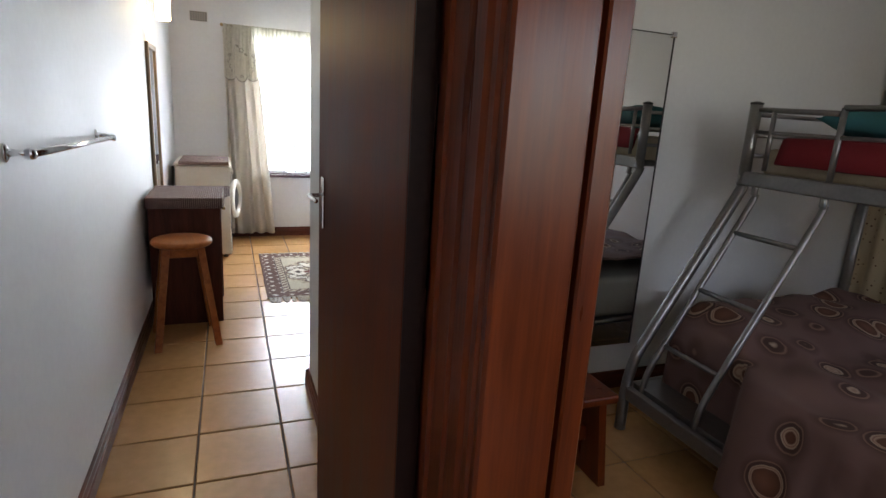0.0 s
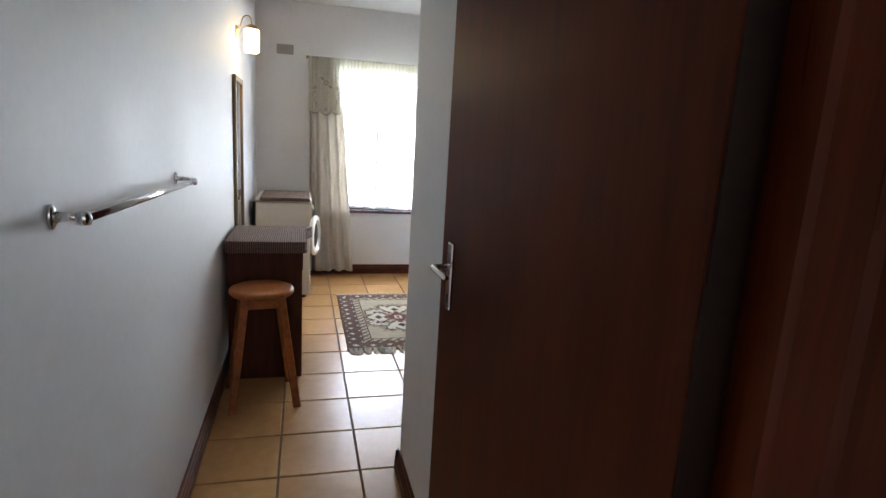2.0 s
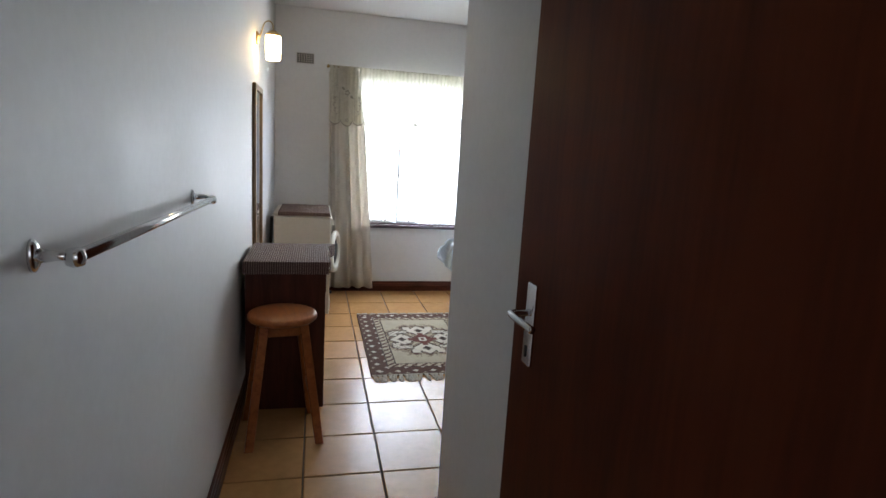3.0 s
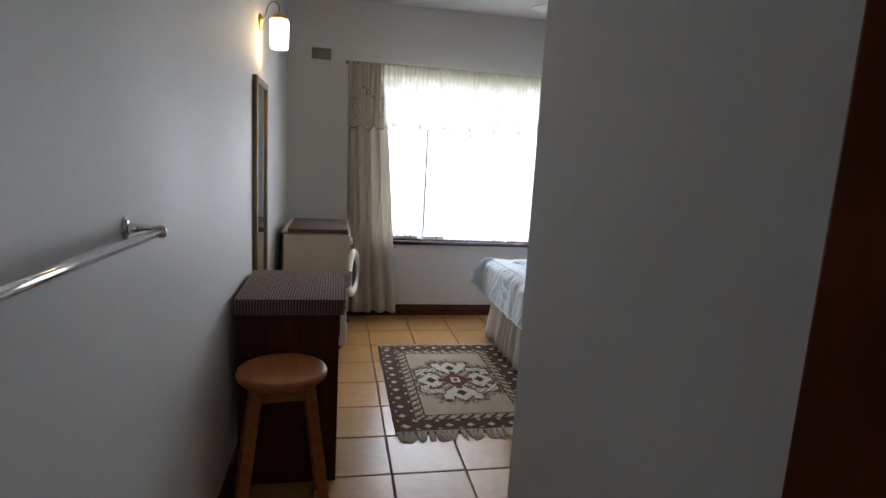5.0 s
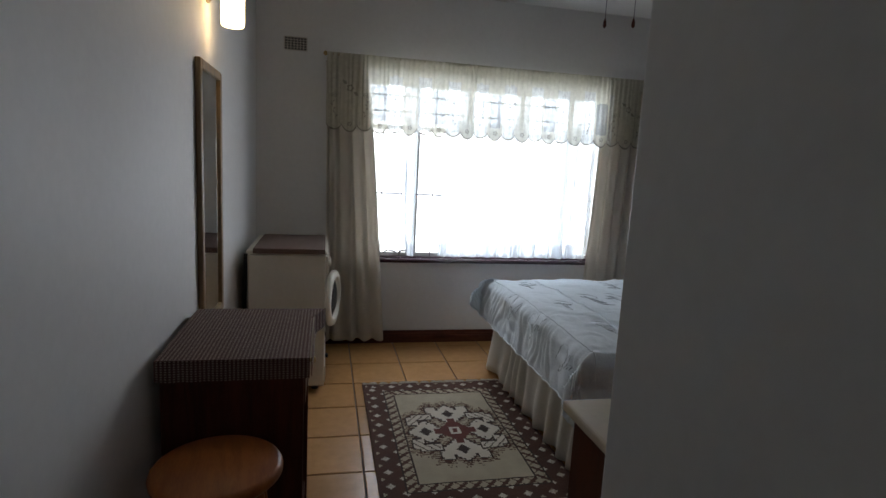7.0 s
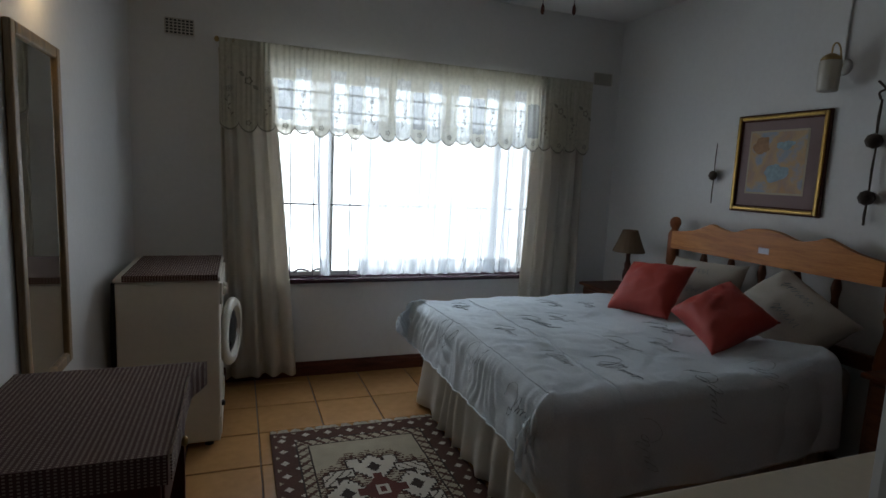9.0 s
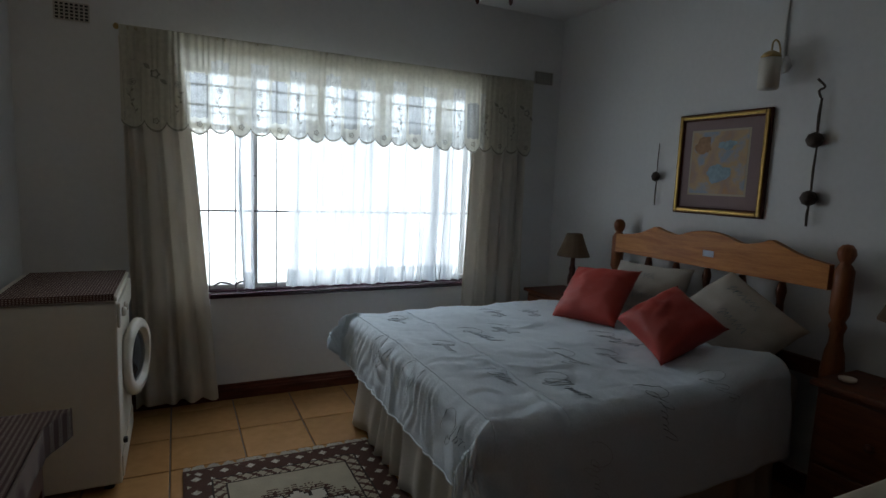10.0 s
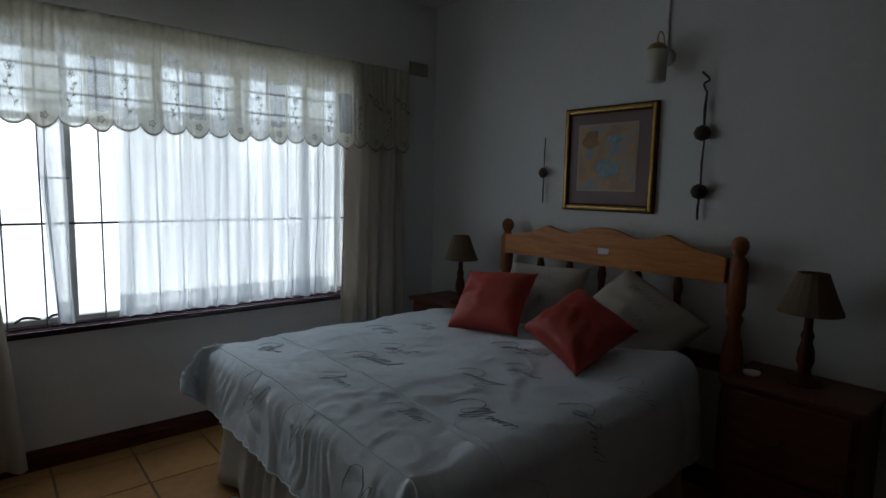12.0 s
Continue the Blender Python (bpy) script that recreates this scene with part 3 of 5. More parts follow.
bm = bmesh.new()
for k in range(NP):
    x = (k + 0.5) * PANEL + 0.006 * wob(k * 2.3, 8)
    if k % 2 == 0:
        z = 1.695 + 0.016 * wob(k * 1.7)
        for w in range(5):
            q = 2 * math.pi * w / 5 + k
            flat_ring(bm, x + 0.0095 * math.cos(q), z + 0.0095 * math.sin(q), 0.0045, 0.0075, 9)
        flat_ring(bm, x, z, 0.001, 0.0045, 8)
        way = 1 if k % 4 else -1
        stem = [(x + way * 0.010 * math.sin(s * 0.45), z - 0.02 - 0.0112 * s) for s in range(12)]
        stitch(bm, stem)
        stitch(bm, [(stem[3][0] + way * 0.0045 * s, stem[3][1] + 0.006 * s) for s in range(5)], 0.0009)
        for s in (2, 4, 6, 8, 10):
            leaf(bm, stem[s][0], stem[s][1], 0.75 if s % 4 else 2.35, 0.019 + 0.004 * wob(s, k))
        for sx in (-1, 1):
            stitch(bm, [(x + sx * (0.0395 - 0.004 * s / 12), 1.768 - 0.0195 * s) for s in range(14)], 0.0008)
            stitch(bm, [(x + sx * (0.0345 - 0.004 * s / 12), 1.755 - 0.0195 * s) for s in range(13)], 0.0005)
        stitch(bm, [(x - 0.014, 1.79), (x - 0.004, 1.80), (x + 0.006, 1.792), (x + 0.016, 1.803)], 0.0009)
    else:
        flat_ring(bm, x, 1.522, 0.008, 0.014, 20, 5)
        flat_ring(bm, x, 1.522, 0.001, 0.004, 8)
        if 0.3 > x or x > 2.0:
            flat_ring(bm, x, 1.74, 0.012, 0.02, 20, 5)
            leaf(bm, x + 0.02, 1.72, -0.6, 0.04)
            leaf(bm, x - 0.02, 1.76, 2.4, 0.04)
part("embroidery", bm, M_THREAD, val, "embroidered flowers and leaves")["kind"] = "stuff"
val.matrix_basis = Matrix.Translation((0.012, 0, -0.0514)) @ Matrix.Diagonal((1.019, 1, 1.047, 1))

# ---- bedroom walls: vents, sconces, towel rail, mirror ----
def vent(x0, z0, x1, z1, label):
    v = thing("air_vent", pose(x0, YW, z0), label, "air vent", "air vents")
    w, h = x1 - x0, z1 - z0
    bm = bmesh.new()
    nx, nz = 7, 5
    cw, ch = w / nx, h / nz
    for i in range(nx + 1):
        box(i * cw - cw * 0.15, -0.012, 0, i * cw + cw * 0.15, -0.001, h, 0, 1, bm)
    for j in range(nz + 1):
        box(0, -0.0115, j * ch - ch * 0.15, w, -0.002, j * ch + ch * 0.15, 0, 1, bm)
    part("grille", bm, surface("vent_paint", (0.5, 0.47, 0.42), 0.7, 0.08, 80, 6, 0.1), v)
    # a flat black sheet stands in for the shade inside the holes
    part("hole_shade", box(0, -0.003, 0, w, -0.0005, h), M_BLACK, v)
    return v


vent(-0.262, 2.0, -0.121, 2.08, "small plastered air vent with square holes near the west corner")
vent(2.498, 2.0, 2.639, 2.08, "small plastered air vent with square holes near the east corner")


def sconce(m, glass, label, cable):
    """Wall light: round plate, hooked arm, downward opal cylinder. Local +x points away from the wall."""
    s = thing("wall_lamp", m, label, "wall lamp", "wall lamps")
    plate = lathe([(0.038, 0), (0.038, 0.006), (0.03, 0.014), (0.012, 0.018)], 20)
    bmesh.ops.rotate(plate, verts=plate.verts, cent=(0, 0, 0), matrix=Matrix.Rotation(radians(90), 3, "Y"))
    part("wall_plate", plate, M_BRASS if glass is M_LIT else M_WINFRAME, s, "", True)
    part("arm", tube(smooth_path([(0.016, 0, 0), (0.03, 0, 0.04), (0.045, 0, 0.085), (0.07, 0, 0.10), (0.09, 0, 0.085), (0.094, 0, 0.05)], 4), 0.0036), M_BRASS, s, "", True)
    part("cap", lathe([(0.04, 0.018), (0.042, 0.026), (0.03, 0.04), (0.012, 0.05)], 20, None, (0.094, 0, 0)), M_BRASS, s, "", True)
    shade = lathe([(0.001, -0.118), (0.036, -0.118), (0.043, -0.112), (0.045, 0.012), (0.041, 0.018), (0.001, 0.018)], 28, None, (0.094, 0, 0))
    part("shade", shade, glass, s, "glowing warm opal glass shade" if glass is M_LIT else "unlit frosted glass shade", True)
    if cable:
        part("cable", tube(smooth_path([(0.008, 0.0, 0.03), (0.006, -0.004, 0.2), (0.006, 0.006, 0.36), (0.006, 0.0, ZC - 1.882)], 4), 0.006), M_WINFRAME, s)
    return s


sconce(pose(XL, 4.42, 1.915), M_LIT, "brass wall lamp with a lit opal glass shade", False)
sconce(pose(XR, 4.312, 1.882, 0, 0, 180), M_SCONCE, "unlit wall lamp with frosted glass shade and a surface cable", True)

rail_t = thing("towel_rail", pose(XL, 0, 0), "chrome towel rail fixed on the white passage wall", "towel rail")
for y, z, yb, zb in ((1.664, 1.166, 1.668, 1.164), (2.602, 1.155, 2.648, 1.144)):
    pl = lathe([(0.022, 0), (0.022, 0.004), (0.014, 0.008)], 18)
    bmesh.ops.rotate(pl, verts=pl.verts, cent=(0, 0, 0), matrix=Matrix.Rotation(radians(90), 3, "Y"))
    bmesh.ops.scale(pl, vec=(1, 0.62, 1.0), verts=pl.verts)
    bmesh.ops.translate(pl, vec=(0, y, z), verts=pl.verts)
    part("wall_plate", pl, M_CHROME, rail_t, "", True)
    part("bracket", tube([(0.004, y, z), (0.03, (y + yb) / 2, z), (0.046, yb, zb)], 0.007, 10, None, [0.011, 0.006, 0.007]), M_CHROME, rail_t, "", True)
    part("end_cap", lathe([(0.004, -0.013), (0.011, -0.010), (0.0135, 0.0), (0.011, 0.010), (0.004, 0.013)], 14, None, (0.048, yb, zb)), M_CHROME, rail_t, "", True)
part("bar", tube([(0.048, 1.669, 1.164), (0.048, 2.650, 1.144)], 0.0092, 14), M_CHROME, rail_t, "", True)

mir = thing("wall_mirror", pose(XL, 4.19, 0.628), "tall narrow wall mirror in a brown wooden frame", "mirror")
W, H, F = 0.41, 1.015, 0.034
for y0, z0, y1, z1 in ((0, 0, F, H), (W - F, 0, W, H), (F, 0, W - F, F), (F, H - F, W - F, H)):
    fr = box(0.001, y0, z0, 0.022, y1, z1, 0.005, 2)
    part("frame", fr, M_MIRFRAME, mir)
part("glass", box(0.003, F - 0.003, F - 0.003, 0.012, W - F + 0.003, H - F + 0.003), M_MIRROR, mir, "silvered glass")

# ---- desk with cloth, stool ----
desk = thing("desk", pose(0, 0, 0), "small dark wooden desk against the passage wall", "desk")
DX0, DX1, DY0, DY1 = XL + 0.02, -0.02, 3.57, 4.09
part("top", box(DX0, DY0, 0.733, DX1, DY1, 0.758, 0.004, 2), M_DARKWOOD, desk)
part("side_panel", box(DX0 + 0.01, DY0 + 0.012, 0.0, DX1 - 0.012, DY0 + 0.032, 0.733, 0.002), M_DARKWOOD, desk)
part("side_panel", box(DX0 + 0.01, DY1 - 0.032, 0.0, DX1 - 0.012, DY1 - 0.012, 0.733, 0.002), M_DARKWOOD, desk)
part("back_panel", box(DX0 + 0.01, DY0 + 0.032, 0.2, DX0 + 0.025, DY1 - 0.032, 0.733), M_DARKWOOD, desk)
dr = part("drawer", box(DX1 - 0.03, DY0 + 0.04, 0.598, DX1 - 0.008, DY1 - 0.04, 0.723, 0.004, 2), M_DARKWOOD, desk)
part("knob", lathe([(0.006, 0), (0.006, 0.01), (0.012, 0.016), (0.010, 0.024), (0.002, 0.027)], 12, None, (0, 0, 0)), M_BRASS, dr, "", True).matrix_basis = pose(DX1 - 0.009, (DY0 + DY1) / 2, 0.658, 0, 90, 0)
part("plinth", box(DX0 + 0.012, DY0 + 0.034, 0.06, DX1 - 0.02, DY1 - 0.034, 0.09), M_DARKWOOD, desk)


def table_cloth(name, x0, y0, x1, y1, z, drop_near, drop_side, label, ear=0.0):
    """Checked cloth on a top, with a flap hanging at the near and at the outer edge if given."""
    bm = sheet(lambda u, v: Vector((x0 + (x1 - x0) * u + ear * u ** 6 * max(0.0, v - 0.8) * 5, y0 + (y1 - y0) * v, z - 0.004 + 0.0025 * abs(wob(u * 5, v * 5, z)))), 24, 24, 0.0035)
    if drop_near:
        merge(bm, sheet(lambda u, v: Vector((x0 + (x1 - x0) * u, y0 - 0.001 - 0.004 * v * abs(wob(u * 6, 1)), z - 0.002 - (drop_near + 0.003 * wob(u * 4, 5)) * v)), 24, 6, 0.003))
    if drop_side:
        merge(bm, sheet(lambda u, v: Vector((x1 + 0.004 + ear * max(0.0, u - 0.8) * 5 + 0.006 * v * abs(wob(u * 6, 2)), y0 + (y1 - y0) * u, z - 0.002 - (drop_side + 0.012 * u) * v)), 24, 6, 0.003))
    return tagged(part(name, bm, M_CHECK), label, "cloth")


table_cloth("desk_cloth", DX0 + 0.002, DY0 - 0.004, DX1 + 0.004, DY1 - 0.002, 0.7645, 0.06, 0.055, "brown and white checked woven cloth lying on the desk", 0.035)

stool = thing("bar_stool", pose(-0.223, 3.357, 0, 0, 0, 8) @ Matrix.Diagonal((0.97, 0.97, 1.03, 1)), "round pine stool with four splayed legs beside the desk", "stool")
part("seat", lathe([(0.10, 0.530), (0.148, 0.530), (0.156, 0.538), (0.157, 0.548), (0.152, 0.557), (0.143, 0.561), (0.05, 0.5625), (0.0, 0.5625)], 40), M_STOOL, stool, "honey-coloured turned seat", True)
for sx, sy in ((-1, -1), (1, -1), (1, 1), (-1, 1)):
    bm = bmesh.new()
    top = [(sx * 0.085 + a, sy * 0.085 + b, 0.532) for a, b in ((-0.02, -0.014), (0.02, -0.014), (0.02, 0.014), (-0.02, 0.014))]
    bot = [(sx * 0.155 + a, sy * 0.155 + b, 0.0) for a, b in ((-0.019, -0.014), (0.019, -0.014), (0.019, 0.014), (-0.019, 0.014))]
    lo, hi = [bm.verts.new(p) for p in bot], [bm.verts.new(p) for p in top]
    for i in range(4):
        bm.faces.new((lo[i], lo[(i + 1) % 4], hi[(i + 1) % 4], hi[i]))
    bm.faces.new(lo[::-1]), bm.faces.new(hi)
    bmesh.ops.bevel(bm, geom=bm.edges[:], offset=0.003, segments=1, affect="EDGES")
    part("leg", bm, M_STOOL, stool)
for sy in (-1, 1):
    part("apron", box(-0.078, sy * 0.088 - 0.009, 0.478, 0.078, sy * 0.088 + 0.009, 0.531, 0.002), M_STOOL, stool)
    part("apron", box(sy * 0.088 - 0.009, -0.074, 0.478, sy * 0.088 + 0.009, 0.074, 0.531, 0.002), M_STOOL, stool)
    part("stretcher", box(sy * 0.128 - 0.008, -0.125, 0.18, sy * 0.128 + 0.008, 0.125, 0.21, 0.002), M_STOOL, stool)

# ---- washing machine ----
wm = thing("washing_machine", pose(0, 0, 0), "old cream-white front-loading washing machine with its door ajar", "washing machine")
AX0, AX1, AY0, AY1, AZ = -0.385, 0.028, 5.10, 5.69, 0.808
part("body", box(AX0, AY0, 0.03, AX1, AY1, AZ - 0.022, 0.008, 2), M_WHITE, wm)
part("lid", box(AX0 - 0.006, AY0 - 0.006, AZ - 0.02, AX1 + 0.004, AY1 + 0.002, AZ, 0.006, 2), M_WHITE, wm, "cream lid")
part("control_panel", box(AX1 - 0.001, AY0 + 0.01, AZ - 0.13, AX1 + 0.012, AY1 - 0.01, AZ - 0.03, 0.005, 2), M_WHITE, wm)
part("kick_panel", box(AX1 - 0.001, AY0 + 0.02, 0.05, AX1 + 0.006, AY1 - 0.02, 0.14, 0.003, 1), M_WHITE, wm)
part("catch", box(AX1 + 0.004, AY0 + 0.05, 0.18, AX1 + 0.02, AY0 + 0.075, 0.20, 0.003), M_BLACK, wm)
for y in (5.18, 5.28):
    kb = lathe([(0.02, 0), (0.019, 0.014), (0.012, 0.018)], 16)
    part("knob", kb, M_WHITE, wm, "", True).matrix_basis = pose(AX1 + 0.011, y, AZ - 0.08, 0, 90, 0)
for x, y in ((AX0 + 0.05, AY0 + 0.05), (AX1 - 0.05, AY0 + 0.05), (AX0 + 0.05, AY1 - 0.05), (AX1 - 0.05, AY1 - 0.05)):
    part("foot", lathe([(0.02, 0), (0.02, 0.012), (0.01, 0.014), (0.01, 0.035)], 12, None, (x, y, 0)), M_BLACK, wm)
port = part("door", lathe([(0.118, -0.022), (0.163, -0.022), (0.172, -0.014), (0.172, 0.0), (0.164, 0.010), (0.132, 0.015), (0.126, 0.010), (0.118, -0.005)], 40), M_WHITE, wm, "round door ring", True)
port.matrix_basis = pose(AX1 + 0.050, 5.42, 0.465) @ pose(0, 0, 0, 0, 0, -13) @ pose(0, 0, 0, 0, 90, 0)
part("porthole", lathe([(0.118, -0.006), (0.10, 0.0), (0.06, 0.012), (0.0, 0.016)], 32), surface("dark_porthole", (0.03, 0.032, 0.035), 0.08, 0.1, 30, 3, 0.0), port, "dark domed glass", True)
part("hose", tube(smooth_path([(AX0 - 0.02, AY0 + 0.1, 0.77), (AX0 - 0.03, AY0 + 0.1, 0.5), (AX0 - 0.022, AY0 + 0.12, 0.2), (AX0 - 0.02, AY0 + 0.15, 0.06)], 5), 0.012), M_BLACK, wm, "grey drain hose", True)
table_cloth("washer_cloth", AX0 + 0.03, AY0 - 0.011, AX1 - 0.006, AY1 - 0.02, AZ + 0.014, 0.026, 0.0, "brown checked woven cloth folded on the washing machine")
tagged(part("folded_mat", box(AX0 + 0.033, AY0 + 0.005, AZ + 0.0005, AX1 - 0.009, AY1 - 0.023, AZ + 0.011, 0.004, 2), M_CHECK), "folded brown checked mat under the cloth on the washing machine", "mat")

# ---- rug ----
RX0, RX1, RY0, RY1 = 0.250, 1.090, 3.935, 5.148
M_RUG = [surface("rug_brown", (0.074, 0.0285, 0.016), 0.95, 0.25, 260, 12, 0.5), surface("rug_beige", (0.40, 0.345, 0.25), 0.95, 0.18, 260, 12, 0.5),
         surface("rug_white", (0.55, 0.50, 0.42), 0.95, 0.14, 260, 12, 0.5), surface("rug_rust", (0.115, 0.026, 0.017), 0.95, 0.2, 260, 12, 0.5),
         surface("rug_dark", (0.035, 0.020, 0.014), 0.95, 0.25, 260, 12, 0.5)]


def lobed(a, b):
    """How far inside the pale lobes and hooked arms of the medallion a place is; below zero is outside."""
    st = 0.014
    qa, qb = math.floor(a / st) * st, math.floor(b / st) * st
    lobes = max(0.084 - abs(qa - 0.138) - abs(qb), 0.084 - abs(qa) - abs(qb - 0.138))
    arm = max(min(qa - 0.085, 0.185 - qa, qb - 0.085, 0.130 - qb), min(qa - 0.160, 0.215 - qa, qb - 0.045, 0.115 - qb), min(qa - 0.05, 0.11 - qa, qb - 0.15, 0.20 - qb))
    return max(lobes, arm)


def rug_colour(i, j, nx, ny):
    """Woven pattern by knot: brown border with diamonds, guard stripe with zigzag, hooked medallion on a pale field."""
    d = min(i, j, nx - 1 - i, ny - 1 - j)
    along = j if min(i, nx - 1 - i) <= min(j, ny - 1 - j) else i
    if d < 2:
        return 0
    if d < 14:
        s = along % 14
        if abs(s - 7) + abs(d - 6) < 3:
            return 2 if wob(i * 2.1, j * 2.1) > -0.25 else 1
        if d > 9 and abs((s + 7) % 14 - 7) + abs(d - 14) < 3:
            return 2
        if d < 5 and abs((s + 7) % 14 - 7) + abs(d - 2) < 2:
            return 1
        return 0
    if d == 14 or d == 21:
        return 4
    if d < 21:
        return 0 if abs((along % 8) - 4 - (d - 17)) < 1.5 or abs((along % 8) - 4 + (d - 17)) < 1 else 1
    w = 0.0076
    a, b = abs(i - (nx - 1) / 2) * w, abs(j - (ny - 1) / 2) * w * 0.80
    if 0.014 < max(a, b) < 0.028:
        return 2
    if a + b < 0.092 or min(a, b) < 0.02 and max(a, b) < 0.10:
        return 3
    for px, py in ((0.145, 0), (0, 0.145)):
        if abs(a - px) + abs(b - py) < 0.034:
            return 4
    inside = lobed(a, b)
    if inside > 0.0:
        if a > 0.10 and b > 0.06 and inside < 0.024 and (int(a / w) + int(b / w)) % 5 == 0:
            return 4
        return 2
    if max(lobed(a + p, b + q) for p, q in ((w, 0), (-w, 0), (0, w), (0, -w))) > 0:
        return 4
    halo = min((k for k in range(1, 9) if max(lobed(a - k * w, b), lobed(a, b - k * w), lobed(a - k * w * 0.7, b - k * w * 0.7), lobed(a + k * w, b), lobed(a, b + k * w)) > 0), default=9)
    if halo < 9 and 0.55 * wob(i * 2.3, j * 2.3) + 0.3 * math.sin(i * 12.9 + j * 78.2) > (halo - 4.0) * 0.11:
        return 0
    return 1


rug = thing("rug", pose(0, 0, 0), "brown and cream woven oriental rug with medallion and fringe", "rug")
NX, NY = 109, 159
bm = bmesh.new()
gv = [[bm.verts.new((RX0 + (RX1 - RX0) * i / NX + 0.003 * wob(j * 0.08, 4), RY0 + (RY1 - RY0) * j / NY + 0.003 * wob(i * 0.07, 9), 0.011 + 0.0012 * wob(i * 0.9, j * 0.9) + 0.002 * wob(i * 0.06, j * 0.06))) for j in range(NY + 1)] for i in range(NX + 1)]
for i in range(NX):
    for j in range(NY):
        fc = bm.faces.new((gv[i][j], gv[i + 1][j], gv[i + 1][j + 1], gv[i][j + 1]))
        fc.material_index = rug_colour(i, j, NX, NY)
edge = [e for e in bm.edges if len(e.link_faces) == 1]
ext = bmesh.ops.extrude_edge_only(bm, edges=edge)
for v in [g for g in ext["geom"] if isinstance(g, bmesh.types.BMVert)]:
    v.co.z = 0.001
part("woven_field", bm, M_RUG, rug)
M_FRINGE = surface("fringe_wool", (0.40, 0.35, 0.27), 0.95, 0.2, 200, 20, 0.2)
for name, yb, sgn, ln, knots in (("fringe", RY0, -1, 0.085, 27), ("fringe", RY1, 1, 0.04, 27)):
    bm = bmesh.new()
    for k in range(knots):
        x = RX0 + (RX1 - RX0) * (k + 0.5) / knots
        lean = random.uniform(-0.022, 0.022)
        for s in range(6):
            l = ln * random.uniform(0.8, 1.1)
            x0 = x + (s - 2.5) * 0.0052
            dx = lean + (s - 2.5) * random.uniform(0.0, 0.004)
            tube([(x0, yb - sgn * 0.004, 0.009), (x + (x0 - x) * 0.45 + dx * 0.25, yb + sgn * l * 0.28, 0.009), (x + (x0 - x) * 0.8 + dx * 0.7, yb + sgn * l * 0.7, 0.006), (x + dx, yb + sgn * l, 0.003)], 0.003, 5, bm, [0.0034, 0.0038, 0.0032, 0.0020])
    part(name, bm, M_FRINGE, rug, "knotted cream wool fringe")["kind"] = "stuff"

# ---- bed ----
BX0, BX1, BY0, BY1 = 1.11, 2.58, 4.01, 5.34
bed = thing("double_bed", pose(0, 0, 0), "pine double bed with gathered cream skirt against the wall", "bed")
part("base", box(BX0 + 0.04, BY0 + 0.05, 0.10, BX1, BY1 - 0.05, 0.34, 0.01, 2), M_SKIRTCLOTH, bed)
part("mattress", box(BX0 - 0.02, BY0 - 0.02, 0.335, BX1 + 0.02, BY1 + 0.02, 0.565, 0.05, 4), M_PILLOW, bed, "", True)
for x in (BX0 + 0.1, BX1 - 0.08):
    for y in (BY0 + 0.1, BY1 - 0.1):
        part("leg", lathe([(0.022, 0), (0.03, 0.03), (0.03, 0.105)], 14, None, (x, y, 0)), M_PINE, bed)


def skirt_f(u, v):
    per = [(BX1 - 0.1, BY1), (BX0, BY1), (BX0, BY0), (BX1 - 0.1, BY0)]
    lens = [abs(per[i + 1][0] - per[i][0]) + abs(per[i + 1][1] - per[i][1]) for i in range(3)]
    s = u * sum(lens)
    for i in range(3):
        if s <= lens[i] or i == 2:
            t = min(1, s / lens[i])
            p = Vector((per[i][0] + (per[i + 1][0] - per[i][0]) * t, per[i][1] + (per[i + 1][1] - per[i][1]) * t, 0))
            nrm = Vector(((0, 1, 0), (-1, 0, 0), (0, -1, 0))[i])
            break
        s -= lens[i]
    fold = (0.013 + 0.03 * abs(wob(u * 13, 2))) * math.sin(u * 200 + 9 * wob(u * 11)) * (0.30 + 0.70 * v) + 0.028 * v + 0.016 * wob(u * 24, v) + 0.004 * wob(u * 80, 2 * v)
    p = p + nrm * fold
    p.z = 0.36 - v * (0.335 + 0.008 * wob(u * 40))
    return p


part("bed_skirt", sheet(skirt_f, 420, 8, 0.002), M_SKIRTCLOTH, bed, "gathered cream cotton skirt", True)
# headboard
crest = smooth_path([(0, 5.135, 1.034), (0, 4.976, 1.054), (0, 4.871, 1.094), (0, 4.844, 1.102), (0, 4.797, 1.088), (0, 4.702, 1.074), (0, 4.607, 1.102), (0, 4.517, 1.112), (0, 4.428, 1.102), (0, 4.333, 1.074), (0, 4.243, 1.088), (0, 4.201, 1.104), (0, 4.164, 1.094), (0, 4.058, 1.054), (0, 3.942, 1.034)], 3)
bm = bmesh.new()
bm.faces.new([bm.verts.new((2.59, p.y, p.z)) for p in crest] + [bm.verts.new((2.59, y, 0.932)) for y in (3.942, 5.135)])
grown = bmesh.ops.extrude_face_region(bm, geom=bm.faces[:])["geom"]
bmesh.ops.translate(bm, verts=[v for v in grown if isinstance(v, bmesh.types.BMVert)], vec=(0.034, 0, 0))
bmesh.ops.recalc_face_normals(bm, faces=bm.faces[:])
part("headboard", bm, M_PINE, bed, "honey pine headboard with a wavy crest")
